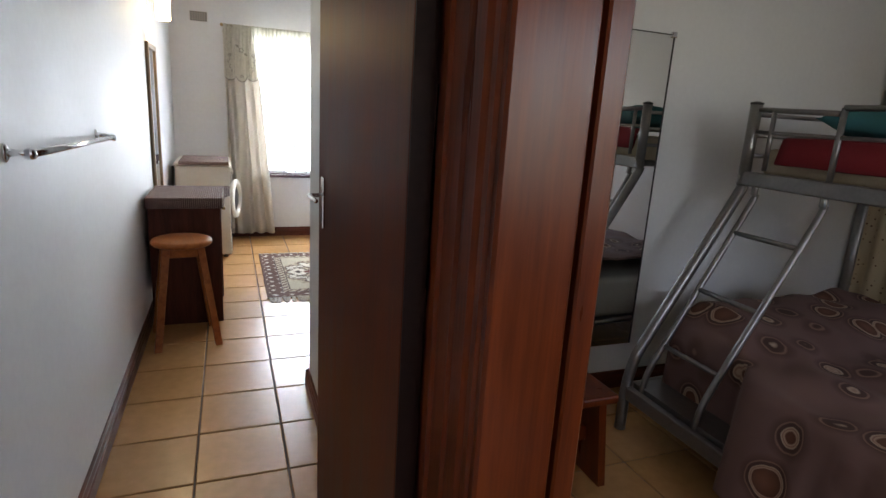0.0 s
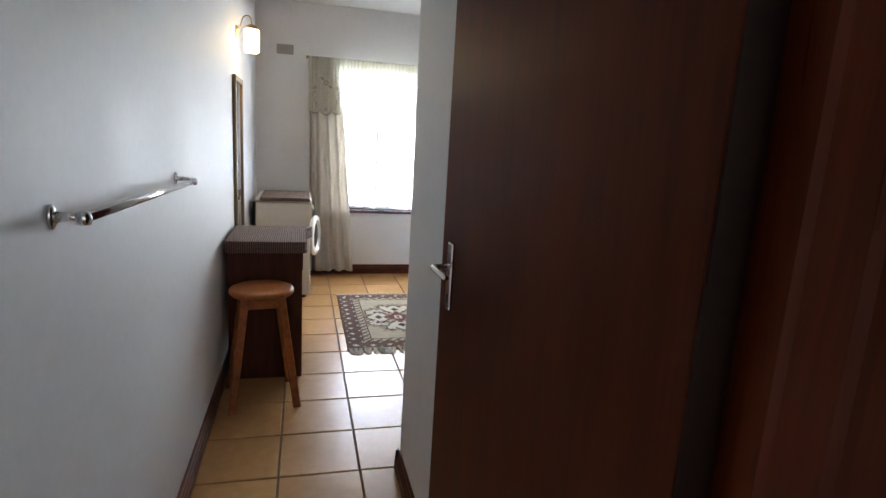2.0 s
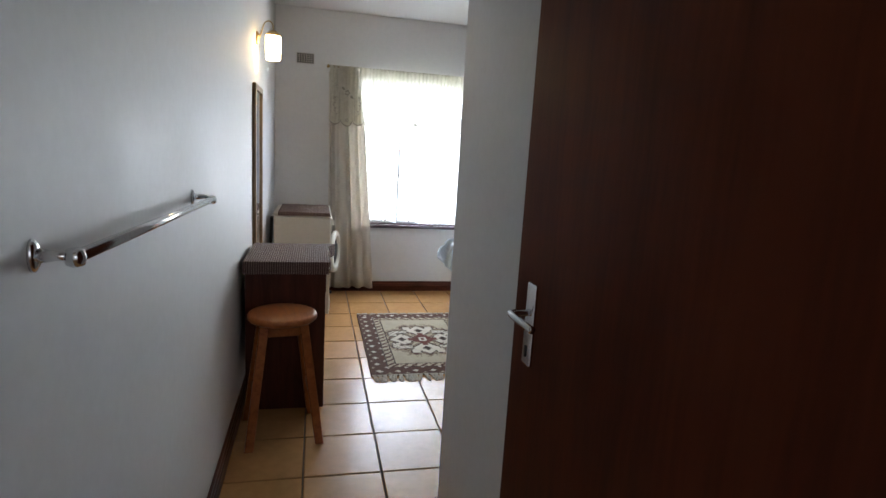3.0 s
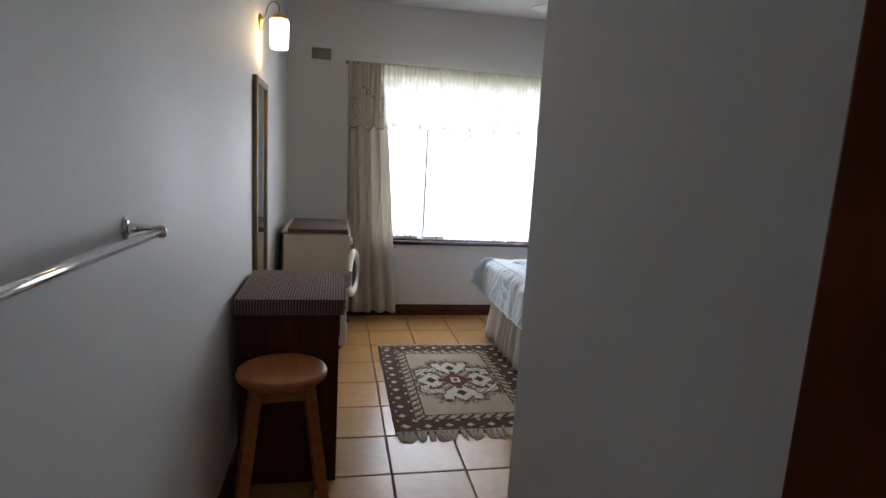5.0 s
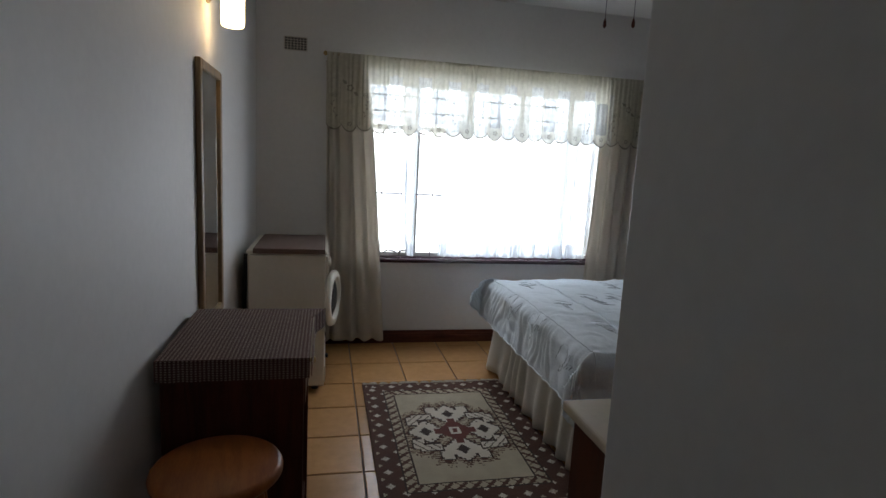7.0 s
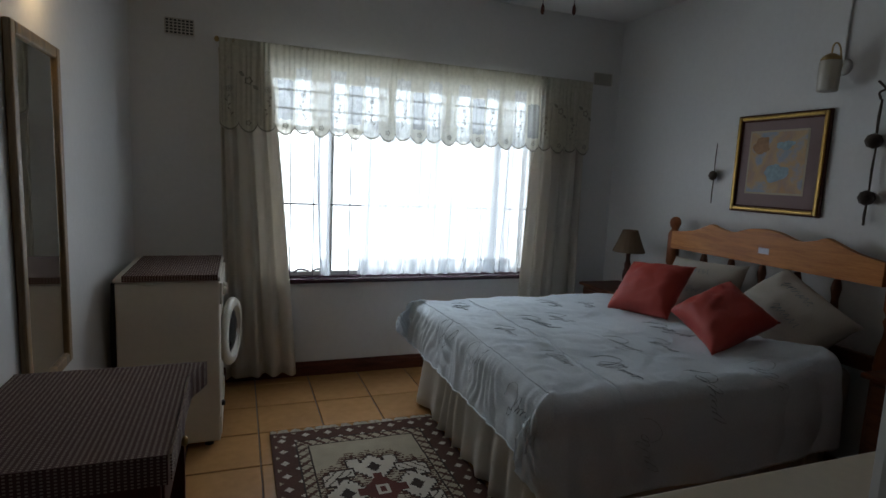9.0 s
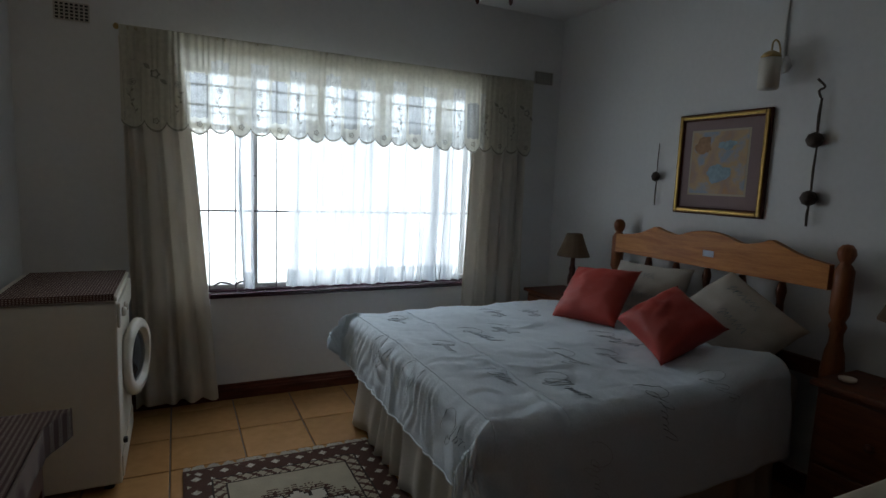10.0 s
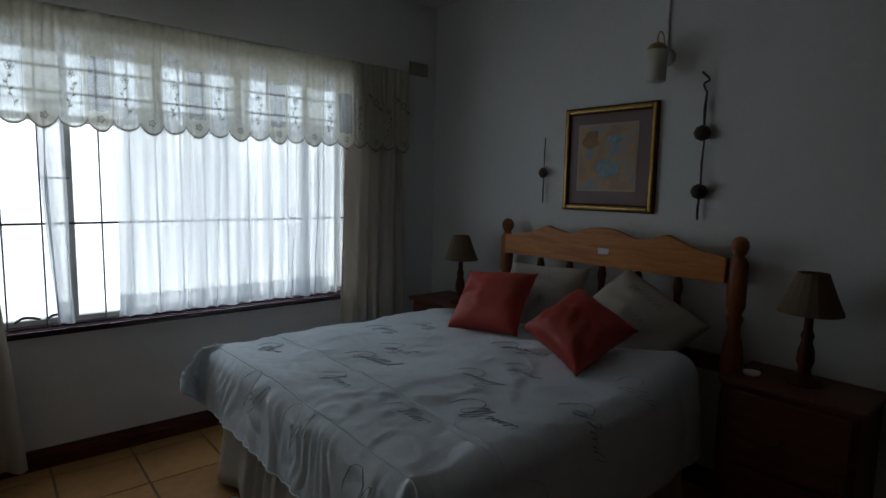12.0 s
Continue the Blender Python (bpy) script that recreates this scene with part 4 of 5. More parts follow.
for y in (5.157, 3.906):
    part("post", lathe([(0.034, 0.0), (0.034, 0.48), (0.026, 0.50), (0.040, 0.54), (0.044, 0.60), (0.036, 0.68), (0.026, 0.72), (0.024, 0.76), (0.033, 0.79), (0.024, 0.81), (0.036, 0.84), (0.036, 1.015), (0.027, 1.032), (0.018, 1.044), (0.027, 1.058), (0.034, 1.080), (0.030, 1.102), (0.018, 1.117), (0.0, 1.121)], 20, None, (2.63, y, 0)), M_POST, bed, "turned pine post with a ball top", True)
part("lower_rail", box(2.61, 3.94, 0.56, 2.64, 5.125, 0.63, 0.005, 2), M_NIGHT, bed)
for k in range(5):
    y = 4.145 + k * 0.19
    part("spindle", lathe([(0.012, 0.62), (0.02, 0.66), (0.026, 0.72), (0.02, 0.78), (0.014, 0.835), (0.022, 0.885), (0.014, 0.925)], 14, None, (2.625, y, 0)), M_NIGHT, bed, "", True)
part("maker_label", box(2.5865, 4.47, 0.988, 2.5895, 4.53, 1.018, 0.001), surface("pale_label", (0.55, 0.58, 0.62), 0.5, 0.1, 90, 9, 0.0), bed, "small pale label")

# bedspread: top with drapes at foot and both sides
TZ = 0.600


def ease(q):
    q = min(max(q, 0.0), 1.0)
    return q * q * (3 - 2 * q)


def spread(u, v):
    """u along the bed from the drape at the foot to the head, v across from the near to the far drape."""
    fx, fy0, fy1 = 0.285, 0.40, 0.30
    lx, ly = (2.42 - BX0) + fx, (BY1 - BY0) + fy0 + fy1
    a, b = u * lx - fx, v * ly - fy0
    W_ = BY1 - BY0
    ex = max(0.0, -a)
    e0, e1 = max(0.0, -b), max(0.0, b - W_)
    x, y, z = BX0 + max(a, 0), BY0 + min(max(b, 0), W_), TZ
    r = 0.07

    def roll(e):
        if e < r * 1.571:
            t = e / r
            return r * math.sin(t), r * (1 - math.cos(t))
        return r + (e - r * 1.571) * 0.10, r + (e - r * 1.571)
    ox, dx = roll(ex)
    o0, d0 = roll(e0)
    o1, d1 = roll(e1)
    corner = min(ex, e0 + e1)
    x -= ox + (0.40 if e1 else 0.14) * corner
    y += o1 - o0 + (-0.55 if e1 else 0.36) * corner
    z -= max(dx, d0, d1) - (0.42 if e1 else 0.33) * corner
    hang = min(1.0, (ex + e0 + e1) / 0.2)
    w1 = 0.012 * wob(a * 3.1, b * 3.3, 1) + 0.012 * max(0.0, 0.16 - abs(wob(a * 3.4 + 0.8 * b, b * 2.2, 8))) / 0.16 * abs(wob(a * 2, b * 2, 5)) + 0.010 * max(0.0, 0.12 - abs(wob(a * 5 - 2 * b, b * 4.5 + a, 12))) / 0.12 * abs(wob(a * 3, b * 3, 15)) + 0.006 * wob(a * 8, b * 9, 4) + 0.006 * abs(wob(a * 7 + b * 4, b * 12 - a * 3, 2)) + 0.0045 * abs(wob(a * 19, b * 15, 2)) + 0.010 * max(0.0, 0.10 - abs(wob(a * 4.2 + b * 7.5, b * 3 - a * 1.5, 21))) / 0.10 * max(0.0, wob(a * 2.4, b * 2.4, 25) + 0.1)
    fold = hang * ((0.007 if ex > 0 else 0.010) * math.sin((b * 30 if ex > 0 else a * 9) + 5 * wob(a * 1.6, b * 1.6)) + 0.010 * wob(a * 6, b * 6, 6))
    if ex > 0.03:
        fold += 0.017 * min(1, (ex - 0.03) / 0.05) * abs(math.sin(b * 46 + 7 * wob(b * 5, ex * 6) + ex * 14)) * (0.35 + 1.3 * abs(wob(b * 4, 3)))
    z += 1.05 * w1 * (1 - 0.55 * hang) + 0.02 * math.sin(math.pi * min(max(b / W_, 0), 1)) * (1 - hang) - (0.008 if abs(a - 0.22) < 0.006 else 0)
    z += 0.055 * ease((a - 0.85) / 0.40) * (1 - ease((b - 0.06) / 0.45)) * (1 - 0.5 * hang)
    if ex > 0:
        x -= abs(fold)
    if e0 > 0:
        y -= abs(fold)
    if e1 > 0:
        y += abs(fold)
    return Vector((x, y, z))


def smooth_part(name, bm, mat, parent=None, label=""):
    return part(name, bm, mat, parent, label, True)


cover = tagged(smooth_part("bedspread", sheet(spread, 170, 190, 0.006), M_DUVET), "pale blue-white printed bedspread draped over the bed", "bedspread")


def seam(a, v0, v1, r):
    """A raised seam across the spread at the distance a from the foot."""
    u = (a + 0.285) / (2.42 - BX0 + 0.285)
    return tube([spread(u, v0 + (v1 - v0) * k / 120) + Vector((-0.001, 0, 0.002)) for k in range(121)], r, 6)


for a, v0, v1, r in ((-0.03, 0.12, 0.90, 0.0022), (0.235, 0.16, 0.84, 0.0018), (-0.284, 0.02, 0.98, 0.003)):
    part("seam", seam(a, v0, v1, r), M_DUVET, cover, "", True)


def scribble(bm, a0, b0, size, ang, letters, seed):
    """A word of slanting looped script on the spread, with a swirled first letter."""
    rr = random.Random(seed)
    flat = []
    x = 0.0
    for n in range(letters):
        h = size * (1.5 if n == 0 else rr.choice((0.5, 0.45, 0.55, 1.2, -0.7, 0.5)))
        w = size * (1.0 if n == 0 else rr.uniform(0.30, 0.52))
        steps = 16 if n == 0 else 9
        for k in range(steps):
            q = 2 * math.pi * k / steps
            flat.append((x + w * k / steps - 0.28 * w * math.sin(q) + 0.75 * h * (0.5 - 0.5 * math.cos(q)), h * (0.5 - 0.5 * math.cos(q)) + (0.35 * h * math.sin(q) if n == 0 else 0)))
        x += w
    ca, sa = math.cos(ang), math.sin(ang)
    pts = []
    for px, py in flat:
        a, b = a0 + px * ca - py * sa, b0 + px * sa + py * ca
        u, v = (a + 0.285) / (2.42 - BX0 + 0.285), (b + 0.40) / (BY1 - BY0 + 0.70)
        if not (0.01 < u < 0.985 and 0.01 < v < 0.985):
            continue
        p, e = spread(u, v), 0.004
        nrm = (spread(u + e, v) - p).cross(spread(u, v + e) - p).normalized()
        pts.append(p + nrm * 0.0012)
    if len(pts) > 6:
        tube(pts, 0.001, 4, bm, [0.0003 + 0.0007 * abs(math.sin(k * 0.55)) for k in range(len(pts))])


rs = random.Random(5)
SLANT = -1.48
for k, (a0, b0, n) in enumerate(((0.32, 0.26, 9), (0.31, 0.88, 8), (0.87, 0.62, 9), (0.10, 1.24, 6), (0.62, 1.22, 8), (-0.12, 0.96, 6), (-0.16, 0.22, 6), (0.60, 0.05, 8))):
    bm = bmesh.new()
    scribble(bm, a0, b0, rs.uniform(0.050, 0.058), SLANT + rs.uniform(-0.12, 0.12), n, k)
    part("script_line", bm, M_INK, cover, "looping dark printed script")
M_FADED = surface("faded_script", (0.40, 0.46, 0.52), 0.9, 0.15, 200, 9, 0.0)
for k, (a0, b0, n) in enumerate(((0.12, 0.72, 7), (0.14, 0.36, 7), (0.50, 0.92, 8), (0.52, 0.46, 7), (0.84, 1.16, 8), (0.98, 0.98, 7), (0.72, 0.40, 7), (-0.14, 0.60, 6), (0.92, 0.05, 7), (0.30, -0.14, 7))):
    bm = bmesh.new()
    scribble(bm, a0, b0, rs.uniform(0.044, 0.055), SLANT + rs.uniform(-0.15, 0.15), n, k + 40)
    part("script_line", bm, M_FADED, cover, "faded grey-blue printed script")


def cushion(name, w, h, t, m, mat, label, cat, group, seed, pinch=0.17):
    """A stuffed square cushion in its own xy plane."""
    bm = bmesh.new()
    N = 22
    for side in (1, -1):
        g = []
        for i in range(N + 1):
            row = []
            for j in range(N + 1):
                u, v = 2 * i / N - 1, 2 * j / N - 1
                px = u * w / 2 * (1 - pinch * (1 - v * v) * abs(u) ** 3 * 0.9)
                py = v * h / 2 * (1 - pinch * (1 - u * u) * abs(v) ** 3 * 0.9)
                th = t / 2 * ((1 - abs(u) ** 2.4) * (1 - abs(v) ** 2.4)) ** 0.46 * (1 + 0.10 * wob(u * 2, v * 2, seed + side)) + (0.006 * wob(u * 4, v * 4, seed) + 0.012 * abs(wob(u * 3 + v, v * 3 - u, seed + 4)) - 0.008 * max(0.0, 0.2 - abs(wob(u * 2 - 2 * v, v * 2 + u, seed + 7))) / 0.2) * (1 - max(abs(u), abs(v)) ** 6)
                row.append(bm.verts.new((px, py, side * max(th, 0))))
            g.append(row)
        for i in range(N):
            for j in range(N):
                q = (g[i][j], g[i + 1][j], g[i + 1][j + 1], g[i][j + 1])
                bm.faces.new(q if side > 0 else q[::-1])
    bmesh.ops.remove_doubles(bm, verts=bm.verts, dist=0.0008)
    ob = part(name, bm, mat, None, "", True)
    ob.matrix_basis = m
    return tagged(ob, label, cat, group)


def stand(c, normal, roll):
    """A pose whose local z faces along normal, turned by roll degrees."""
    q = Vector(normal).to_track_quat("Z", "Y").to_matrix().to_4x4()
    return Matrix.Translation(c) @ q @ pose(0, 0, 0, 0, 0, roll)


cushion("pillow", 0.46, 0.36, 0.16, stand((2.48, 4.774, 0.744), (-0.90, -0.10, 0.42), 2), M_PILLOW, "plump pale printed pillow leaning on the headboard", "pillow", "bed pillows", 2, 0.08)
cushion("pillow", 0.46, 0.37, 0.19, stand((2.45, 4.235, 0.735), (-0.70, -0.20, 0.68), -33), M_PILLOW, "plump pale printed pillow leaning on the headboard", "pillow", "bed pillows", 5, 0.06)
cushion("cushion", 0.385, 0.36, 0.165, stand((2.20, 4.842, 0.748), (-0.70, -0.14, 0.70), 6), M_RED, "bright red satin scatter cushion standing on the bed", "cushion", "red cushions", 8)
cushion("cushion", 0.325, 0.32, 0.18, stand((2.125, 4.288, 0.742), (-0.52, -0.30, 0.80), 50), M_RED, "bright red satin scatter cushion tipped on its corner", "cushion", "red cushions", 11)


def pillow_script(ob, places):
    """Slanted strokes of faded script lying on the pillow's front."""
    for k, (px, py, n) in enumerate(places):
        bm = bmesh.new()
        top = [v.co for v in ob.data.vertices if v.co.z > 0]
        pts = []
        for i in range(n * 8):
            x, y = px + 0.0032 * i, py + 0.013 * math.sin(i * 0.785) * (1.6 if i < 8 else 1.0)
            near = min(top, key=lambda c: (c.x - x) ** 2 + (c.y - y) ** 2)
            pts.append((x + 0.5 * (y - py), y, near.z + 0.003))
        tube(pts, 0.0009, 4, bm)
        part("script_line", bm, M_INK, ob, "dark printed script")


for ob in [o for o in bpy.data.objects if o.name.startswith("pillow")]:
    pillow_script(ob, ((-0.10, 0.09, 7), (-0.02, -0.02, 6), (-0.12, -0.10, 5)))


# ---- bedside tables and lamps ----
def nightstand(x0, y0, x1, y1, h, label):
    n = thing("nightstand", pose(x0, y0, 0), label, "nightstand", "nightstands")
    w, d = x1 - x0, y1 - y0
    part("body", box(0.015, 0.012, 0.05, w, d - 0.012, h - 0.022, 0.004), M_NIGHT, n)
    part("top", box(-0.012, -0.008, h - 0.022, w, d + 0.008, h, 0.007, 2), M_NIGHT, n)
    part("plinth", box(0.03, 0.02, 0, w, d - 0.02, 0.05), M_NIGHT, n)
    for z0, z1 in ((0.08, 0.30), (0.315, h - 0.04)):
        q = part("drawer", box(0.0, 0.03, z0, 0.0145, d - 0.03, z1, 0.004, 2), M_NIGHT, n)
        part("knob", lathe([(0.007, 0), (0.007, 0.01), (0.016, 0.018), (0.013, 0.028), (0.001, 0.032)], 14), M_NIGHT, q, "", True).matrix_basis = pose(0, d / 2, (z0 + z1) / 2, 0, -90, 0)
    return n


nightstand(2.37, 5.28, XR - 0.02, 5.72, 0.61, "pine bedside cabinet between the bed and the window")
nightstand(2.40, 3.41, XR - 0.02, 3.845, 0.62, "pine bedside cabinet on the passage side of the bed")


def table_lamp(x, y, z, label):
    t = thing("table_lamp", pose(x, y, z) @ Matrix.Scale(1.09, 4), label, "lamp", "bedside lamps")
    part("base", lathe([(0.055, 0), (0.057, 0.012), (0.045, 0.022), (0.02, 0.03), (0.018, 0.05), (0.026, 0.075), (0.024, 0.11), (0.016, 0.14), (0.02, 0.16), (0.013, 0.18), (0.012, 0.245)], 20), M_DARKWOOD, t, "turned dark wooden stem", True)
    bm = bmesh.new()
    n = 36
    rings = []
    for r, zz in ((0.094, 0.235), (0.092, 0.242), (0.070, 0.295), (0.046, 0.360), (0.044, 0.366)):
        rings.append([bm.verts.new((r * (1 + 0.012 * (k % 2)) * math.cos(2 * math.pi * k / n), r * (1 + 0.012 * (k % 2)) * math.sin(2 * math.pi * k / n), zz)) for k in range(n)])
    for a, b in zip(rings, rings[1:]):
        for k in range(n):
            bm.faces.new((a[k], a[(k + 1) % n], b[(k + 1) % n], b[k]))
    bm.normal_update()
    bmesh.ops.solidify(bm, geom=bm.faces[:], thickness=0.003)
    part("shade", bm, M_SHADE, t, "pleated brown cloth shade")
    part("bulb", lathe([(0.012, 0.24), (0.014, 0.26), (0.027, 0.29), (0.022, 0.315), (0.0, 0.325)], 14), M_SCONCE, t, "", True)
    bm = bmesh.new()
    for k in range(3):
        a = 2 * math.pi * k / 3
        tube([(0.012 * math.cos(a), 0.012 * math.sin(a), 0.243), (0.083 * math.cos(a), 0.083 * math.sin(a), 0.243)], 0.0015, 5, bm)
    part("spider", bm, M_BRASS, t)
    return t


table_lamp(2.50, 5.405, 0.61, "unlit bedside lamp with brown pleated shade near the window")
table_lamp(2.56, 3.63, 0.62, "unlit bedside lamp with brown pleated shade on a pine cabinet")
tagged(part("ash_tray", lathe([(0.02, 0), (0.028, 0.004), (0.03, 0.014), (0.026, 0.014), (0.02, 0.006), (0.0, 0.005)], 18, None, (2.50, 3.78, 0.62)), M_WHITE, None, "", True), "small white dish on the bedside cabinet", "dish")

# ---- framed picture and hanging ornaments ----
pic = thing("framed_picture", pose(XR, 4.326, 1.186), "gilt-framed abstract picture in a brown mount above the bed", "picture")
PW, PH, FW = 0.516, 0.514, 0.028
for y0, z0, y1, z1 in ((0, 0, FW, PH), (PW - FW, 0, PW, PH), (FW, 0, PW - FW, FW), (FW, PH - FW, PW - FW, PH)):
    part("outer_edge", box(-0.019, y0, z0, -0.001, y1, z1, 0.004, 2), M_DARKWOOD, pic, "dark outer edge")
FI = 0.008
for y0, z0, y1, z1 in ((FI, FI, FW, PH - FI), (PW - FW, FI, PW - FI, PH - FI), (FW, FI, PW - FW, FW), (FW, PH - FW, PW - FW, PH - FI)):
    part("frame", box(-0.027, y0, z0, -0.0192, y1, z1, 0.006, 3), M_GOLD, pic, "gilt moulding")
for y0, z0, y1, z1 in ((FW, FW, FW + 0.008, PH - FW), (PW - FW - 0.008, FW, PW - FW, PH - FW), (FW + 0.008, FW, PW - FW - 0.008, FW + 0.008), (FW + 0.008, PH - FW - 0.008, PW - FW - 0.008, PH - FW)):
    part("fillet", box(-0.016, y0, z0, -0.0101, y1, z1, 0.002), M_DARKWOOD, pic)
part("inner_border", box(-0.0112, 0.099, 0.099, -0.0101, 0.434, 0.430), surface("pale_card", (0.42, 0.36, 0.27), 0.8, 0.06, 80, 6, 0.02), pic)
part("mount", box(-0.010, FW - 0.002, FW - 0.002, -0.004, PW - FW + 0.002, PH - FW + 0.002), M_MAT, pic, "muted brown card mount")
mp_, n_, b_ = nodes_of("abstract_print")
tc_, nz_, rp_ = n_.nodes.new("ShaderNodeTexCoord"), n_.nodes.new("ShaderNodeTexNoise"), n_.nodes.new("ShaderNodeValToRGB")
nz_.inputs["Scale"].default_value, nz_.inputs["Detail"].default_value = 7.5, 5
rp_.color_ramp.elements[0].position, rp_.color_ramp.elements[0].color = 0.30, (0.20, 0.30, 0.42, 1)
rp_.color_ramp.elements[1].position, rp_.color_ramp.elements[1].color = 0.75, (0.50, 0.28, 0.10, 1)
for pos, c in ((0.42, (0.30, 0.33, 0.38, 1)), (0.50, (0.48, 0.33, 0.18, 1)), (0.62, (0.38, 0.27, 0.21, 1))):
    rp_.color_ramp.elements.new(pos).color = c
n_.links.new(tc_.outputs["Object"], nz_.inputs[0]), n_.links.new(nz_.outputs[0], rp_.inputs[0]), n_.links.new(rp_.outputs[0], b_.inputs["Base Color"])
b_.inputs["Roughness"].default_value = 0.7
part("print", box(-0.0125, 0.109, 0.109, -0.0102, 0.424, 0.420), mp_, pic, "abstract print in ochre and blue")
M_BLUEWASH = surface("blue_wash", (0.25, 0.35, 0.41), 0.75, 0.25, 60, 22, 0.02)
M_BROWNWASH = surface("brown_wash", (0.34, 0.20, 0.11), 0.75, 0.25, 60, 22, 0.02)
for name, mat, cy, cz, ry, rz, seed in (("blue_shape", M_BLUEWASH, 0.255, 0.215, 0.075, 0.042, 3), ("blue_shape", M_BLUEWASH, 0.222, 0.352, 0.048, 0.024, 7), ("brown_shape", M_BROWNWASH, 0.355, 0.352, 0.052, 0.042, 5)):
    bm = bmesh.new()
    ring = [(2 * math.pi * k / 40, 1 + 0.55 * wob(math.cos(2 * math.pi * k / 40) * 1.3, math.sin(2 * math.pi * k / 40) * 1.3, seed) + 0.2 * wob(k * 0.7, seed)) for k in range(40)]
    lo = [bm.verts.new((-0.0126, cy + ry * q * math.cos(w), cz + rz * q * math.sin(w))) for w, q in ring]
    hi = [bm.verts.new((-0.0131, v.co.y, v.co.z)) for v in lo]
    bm.faces.new(hi[::-1])
    for k in range(40):
        bm.faces.new((lo[k], lo[(k + 1) % 40], hi[(k + 1) % 40], hi[k]))
    part(name, bm, mat, pic, "painted patch on the print")


def ornament(y, pieces, label):
    """Hanging sticks and round gourds on a string."""
    o = thing("hanging_ornament", pose(XR - 0.022, y, 0), label, "ornament", "wall ornaments")
    for kind, z0, z1, r, dy in pieces:
        if kind == "stick":
            part("stick", tube([(0, dy, z0), (0.002, dy + 0.003, (z0 + z1) / 2), (0, dy - 0.002, z1)], r, 8, None, [r * 0.8, r, r * 0.7]), M_GOURD, o)
        elif kind == "gourd":
            h = (z1 - z0)
            part("gourd", lathe([(0.002, z0), (r * 0.7, z0 + h * 0.15), (r, z0 + h * 0.5), (r * 0.72, z0 + h * 0.85), (0.004, z1)], 18, None, (-r * 0.3, dy, 0)), M_GOURD, o, "", True)
        else:
            part("hook", tube(smooth_path([(0, dy, z0), (0, dy + 0.01, z0 + 0.03), (0, dy - 0.012, z0 + 0.045), (0, dy + 0.02, z1)], 4), r, 7), M_GOURD, o)
    return o


ornament(4.970, [("stick", 1.216, 1.36, 0.004, 0), ("gourd", 1.348, 1.405, 0.025, 0), ("stick", 1.40, 1.562, 0.003, 0)], "small dark gourd and stick ornament hung beside the picture")
ornament(4.114, [("stick", 1.172, 1.27, 0.006, 0.004), ("gourd", 1.259, 1.327, 0.035, 0), ("stick", 1.318, 1.512, 0.0055, 0), ("gourd", 1.505, 1.573, 0.035, 0.004), ("stick", 1.565, 1.715, 0.0065, 0.003), ("hook", 1.715, 1.795, 0.005, 0.006)], "long dark ornament of two gourds strung on sticks")

# ---- ceiling fan ----
fan = thing("ceiling_fan", pose(1.443, 4.726, ZC), "white ceiling fan with two pull cords and wooden knobs", "ceiling fan")
part("canopy", lathe([(0.02, -0.06), (0.06, -0.045), (0.065, 0.0)], 24), M_WINFRAME, fan, "", True)
part("motor", lathe([(0.03, -0.20), (0.085, -0.185), (0.105, -0.15), (0.105, -0.11), (0.08, -0.085), (0.02, -0.06)], 28), M_WINFRAME, fan, "", True)
for k in range(4):
    b = part("blade", box(0.10, -0.055, -0.012, 0.50, 0.055, -0.005, 0.003), M_WINFRAME, fan)
    b.matrix_basis = pose(0, 0, -0.13, 0, 0, 28 + 90 * k) @ pose(0, 0, 0, 9, 0, 0)
for dx, dy in ((-0.062, 0.03), (0.062, -0.03)):
    c = part("pull_cord", tube([(dx, dy, -0.19), (dx, dy, -0.37)], 0.0018, 6), M_BAR, fan)
    part("knob", lathe([(0.003, -0.415), (0.009, -0.405), (0.008, -0.385), (0.003, -0.368)], 12, None, (dx, dy, 0)), M_DARKWOOD, c, "small dark wooden knob", True)

# ---- white-topped chest at the bedroom entrance ----
chest = thing("chest_of_drawers", pose(0.555, PY1 + 0.02, 0), "dark wooden chest with a cream-white top near the bed", "chest")
part("top", box(0, 0, 0.775, 1.15, 0.51, 0.80, 0.006, 2), surface("cream_laminate", (0.62, 0.56, 0.44), 0.45, 0.06, 50, 4, 0.02), chest, "cream-white top")
part("body", box(0.02, 0.01, 0.06, 1.13, 0.485, 0.774, 0.003), M_DARKWOOD, chest)
part("plinth", box(0.05, 0.02, 0.0, 1.10, 0.45, 0.06), M_DARKWOOD, chest)
for k in range(2):
    for j in range(3):
        q = part("drawer", box(0.04 + k * 0.54, 0.486, 0.08 + j * 0.23, 0.55 + k * 0.54, 0.50, 0.295 + j * 0.23, 0.004), M_DARKWOOD, chest)
        part("knob", lathe([(0.006, 0), (0.006, 0.01), (0.013, 0.017), (0.001, 0.028)], 12), M_BRASS, q, "", True).matrix_basis = pose(0.295 + k * 0.54, 0.50, 0.19 + j * 0.23, -90, 0, 0)

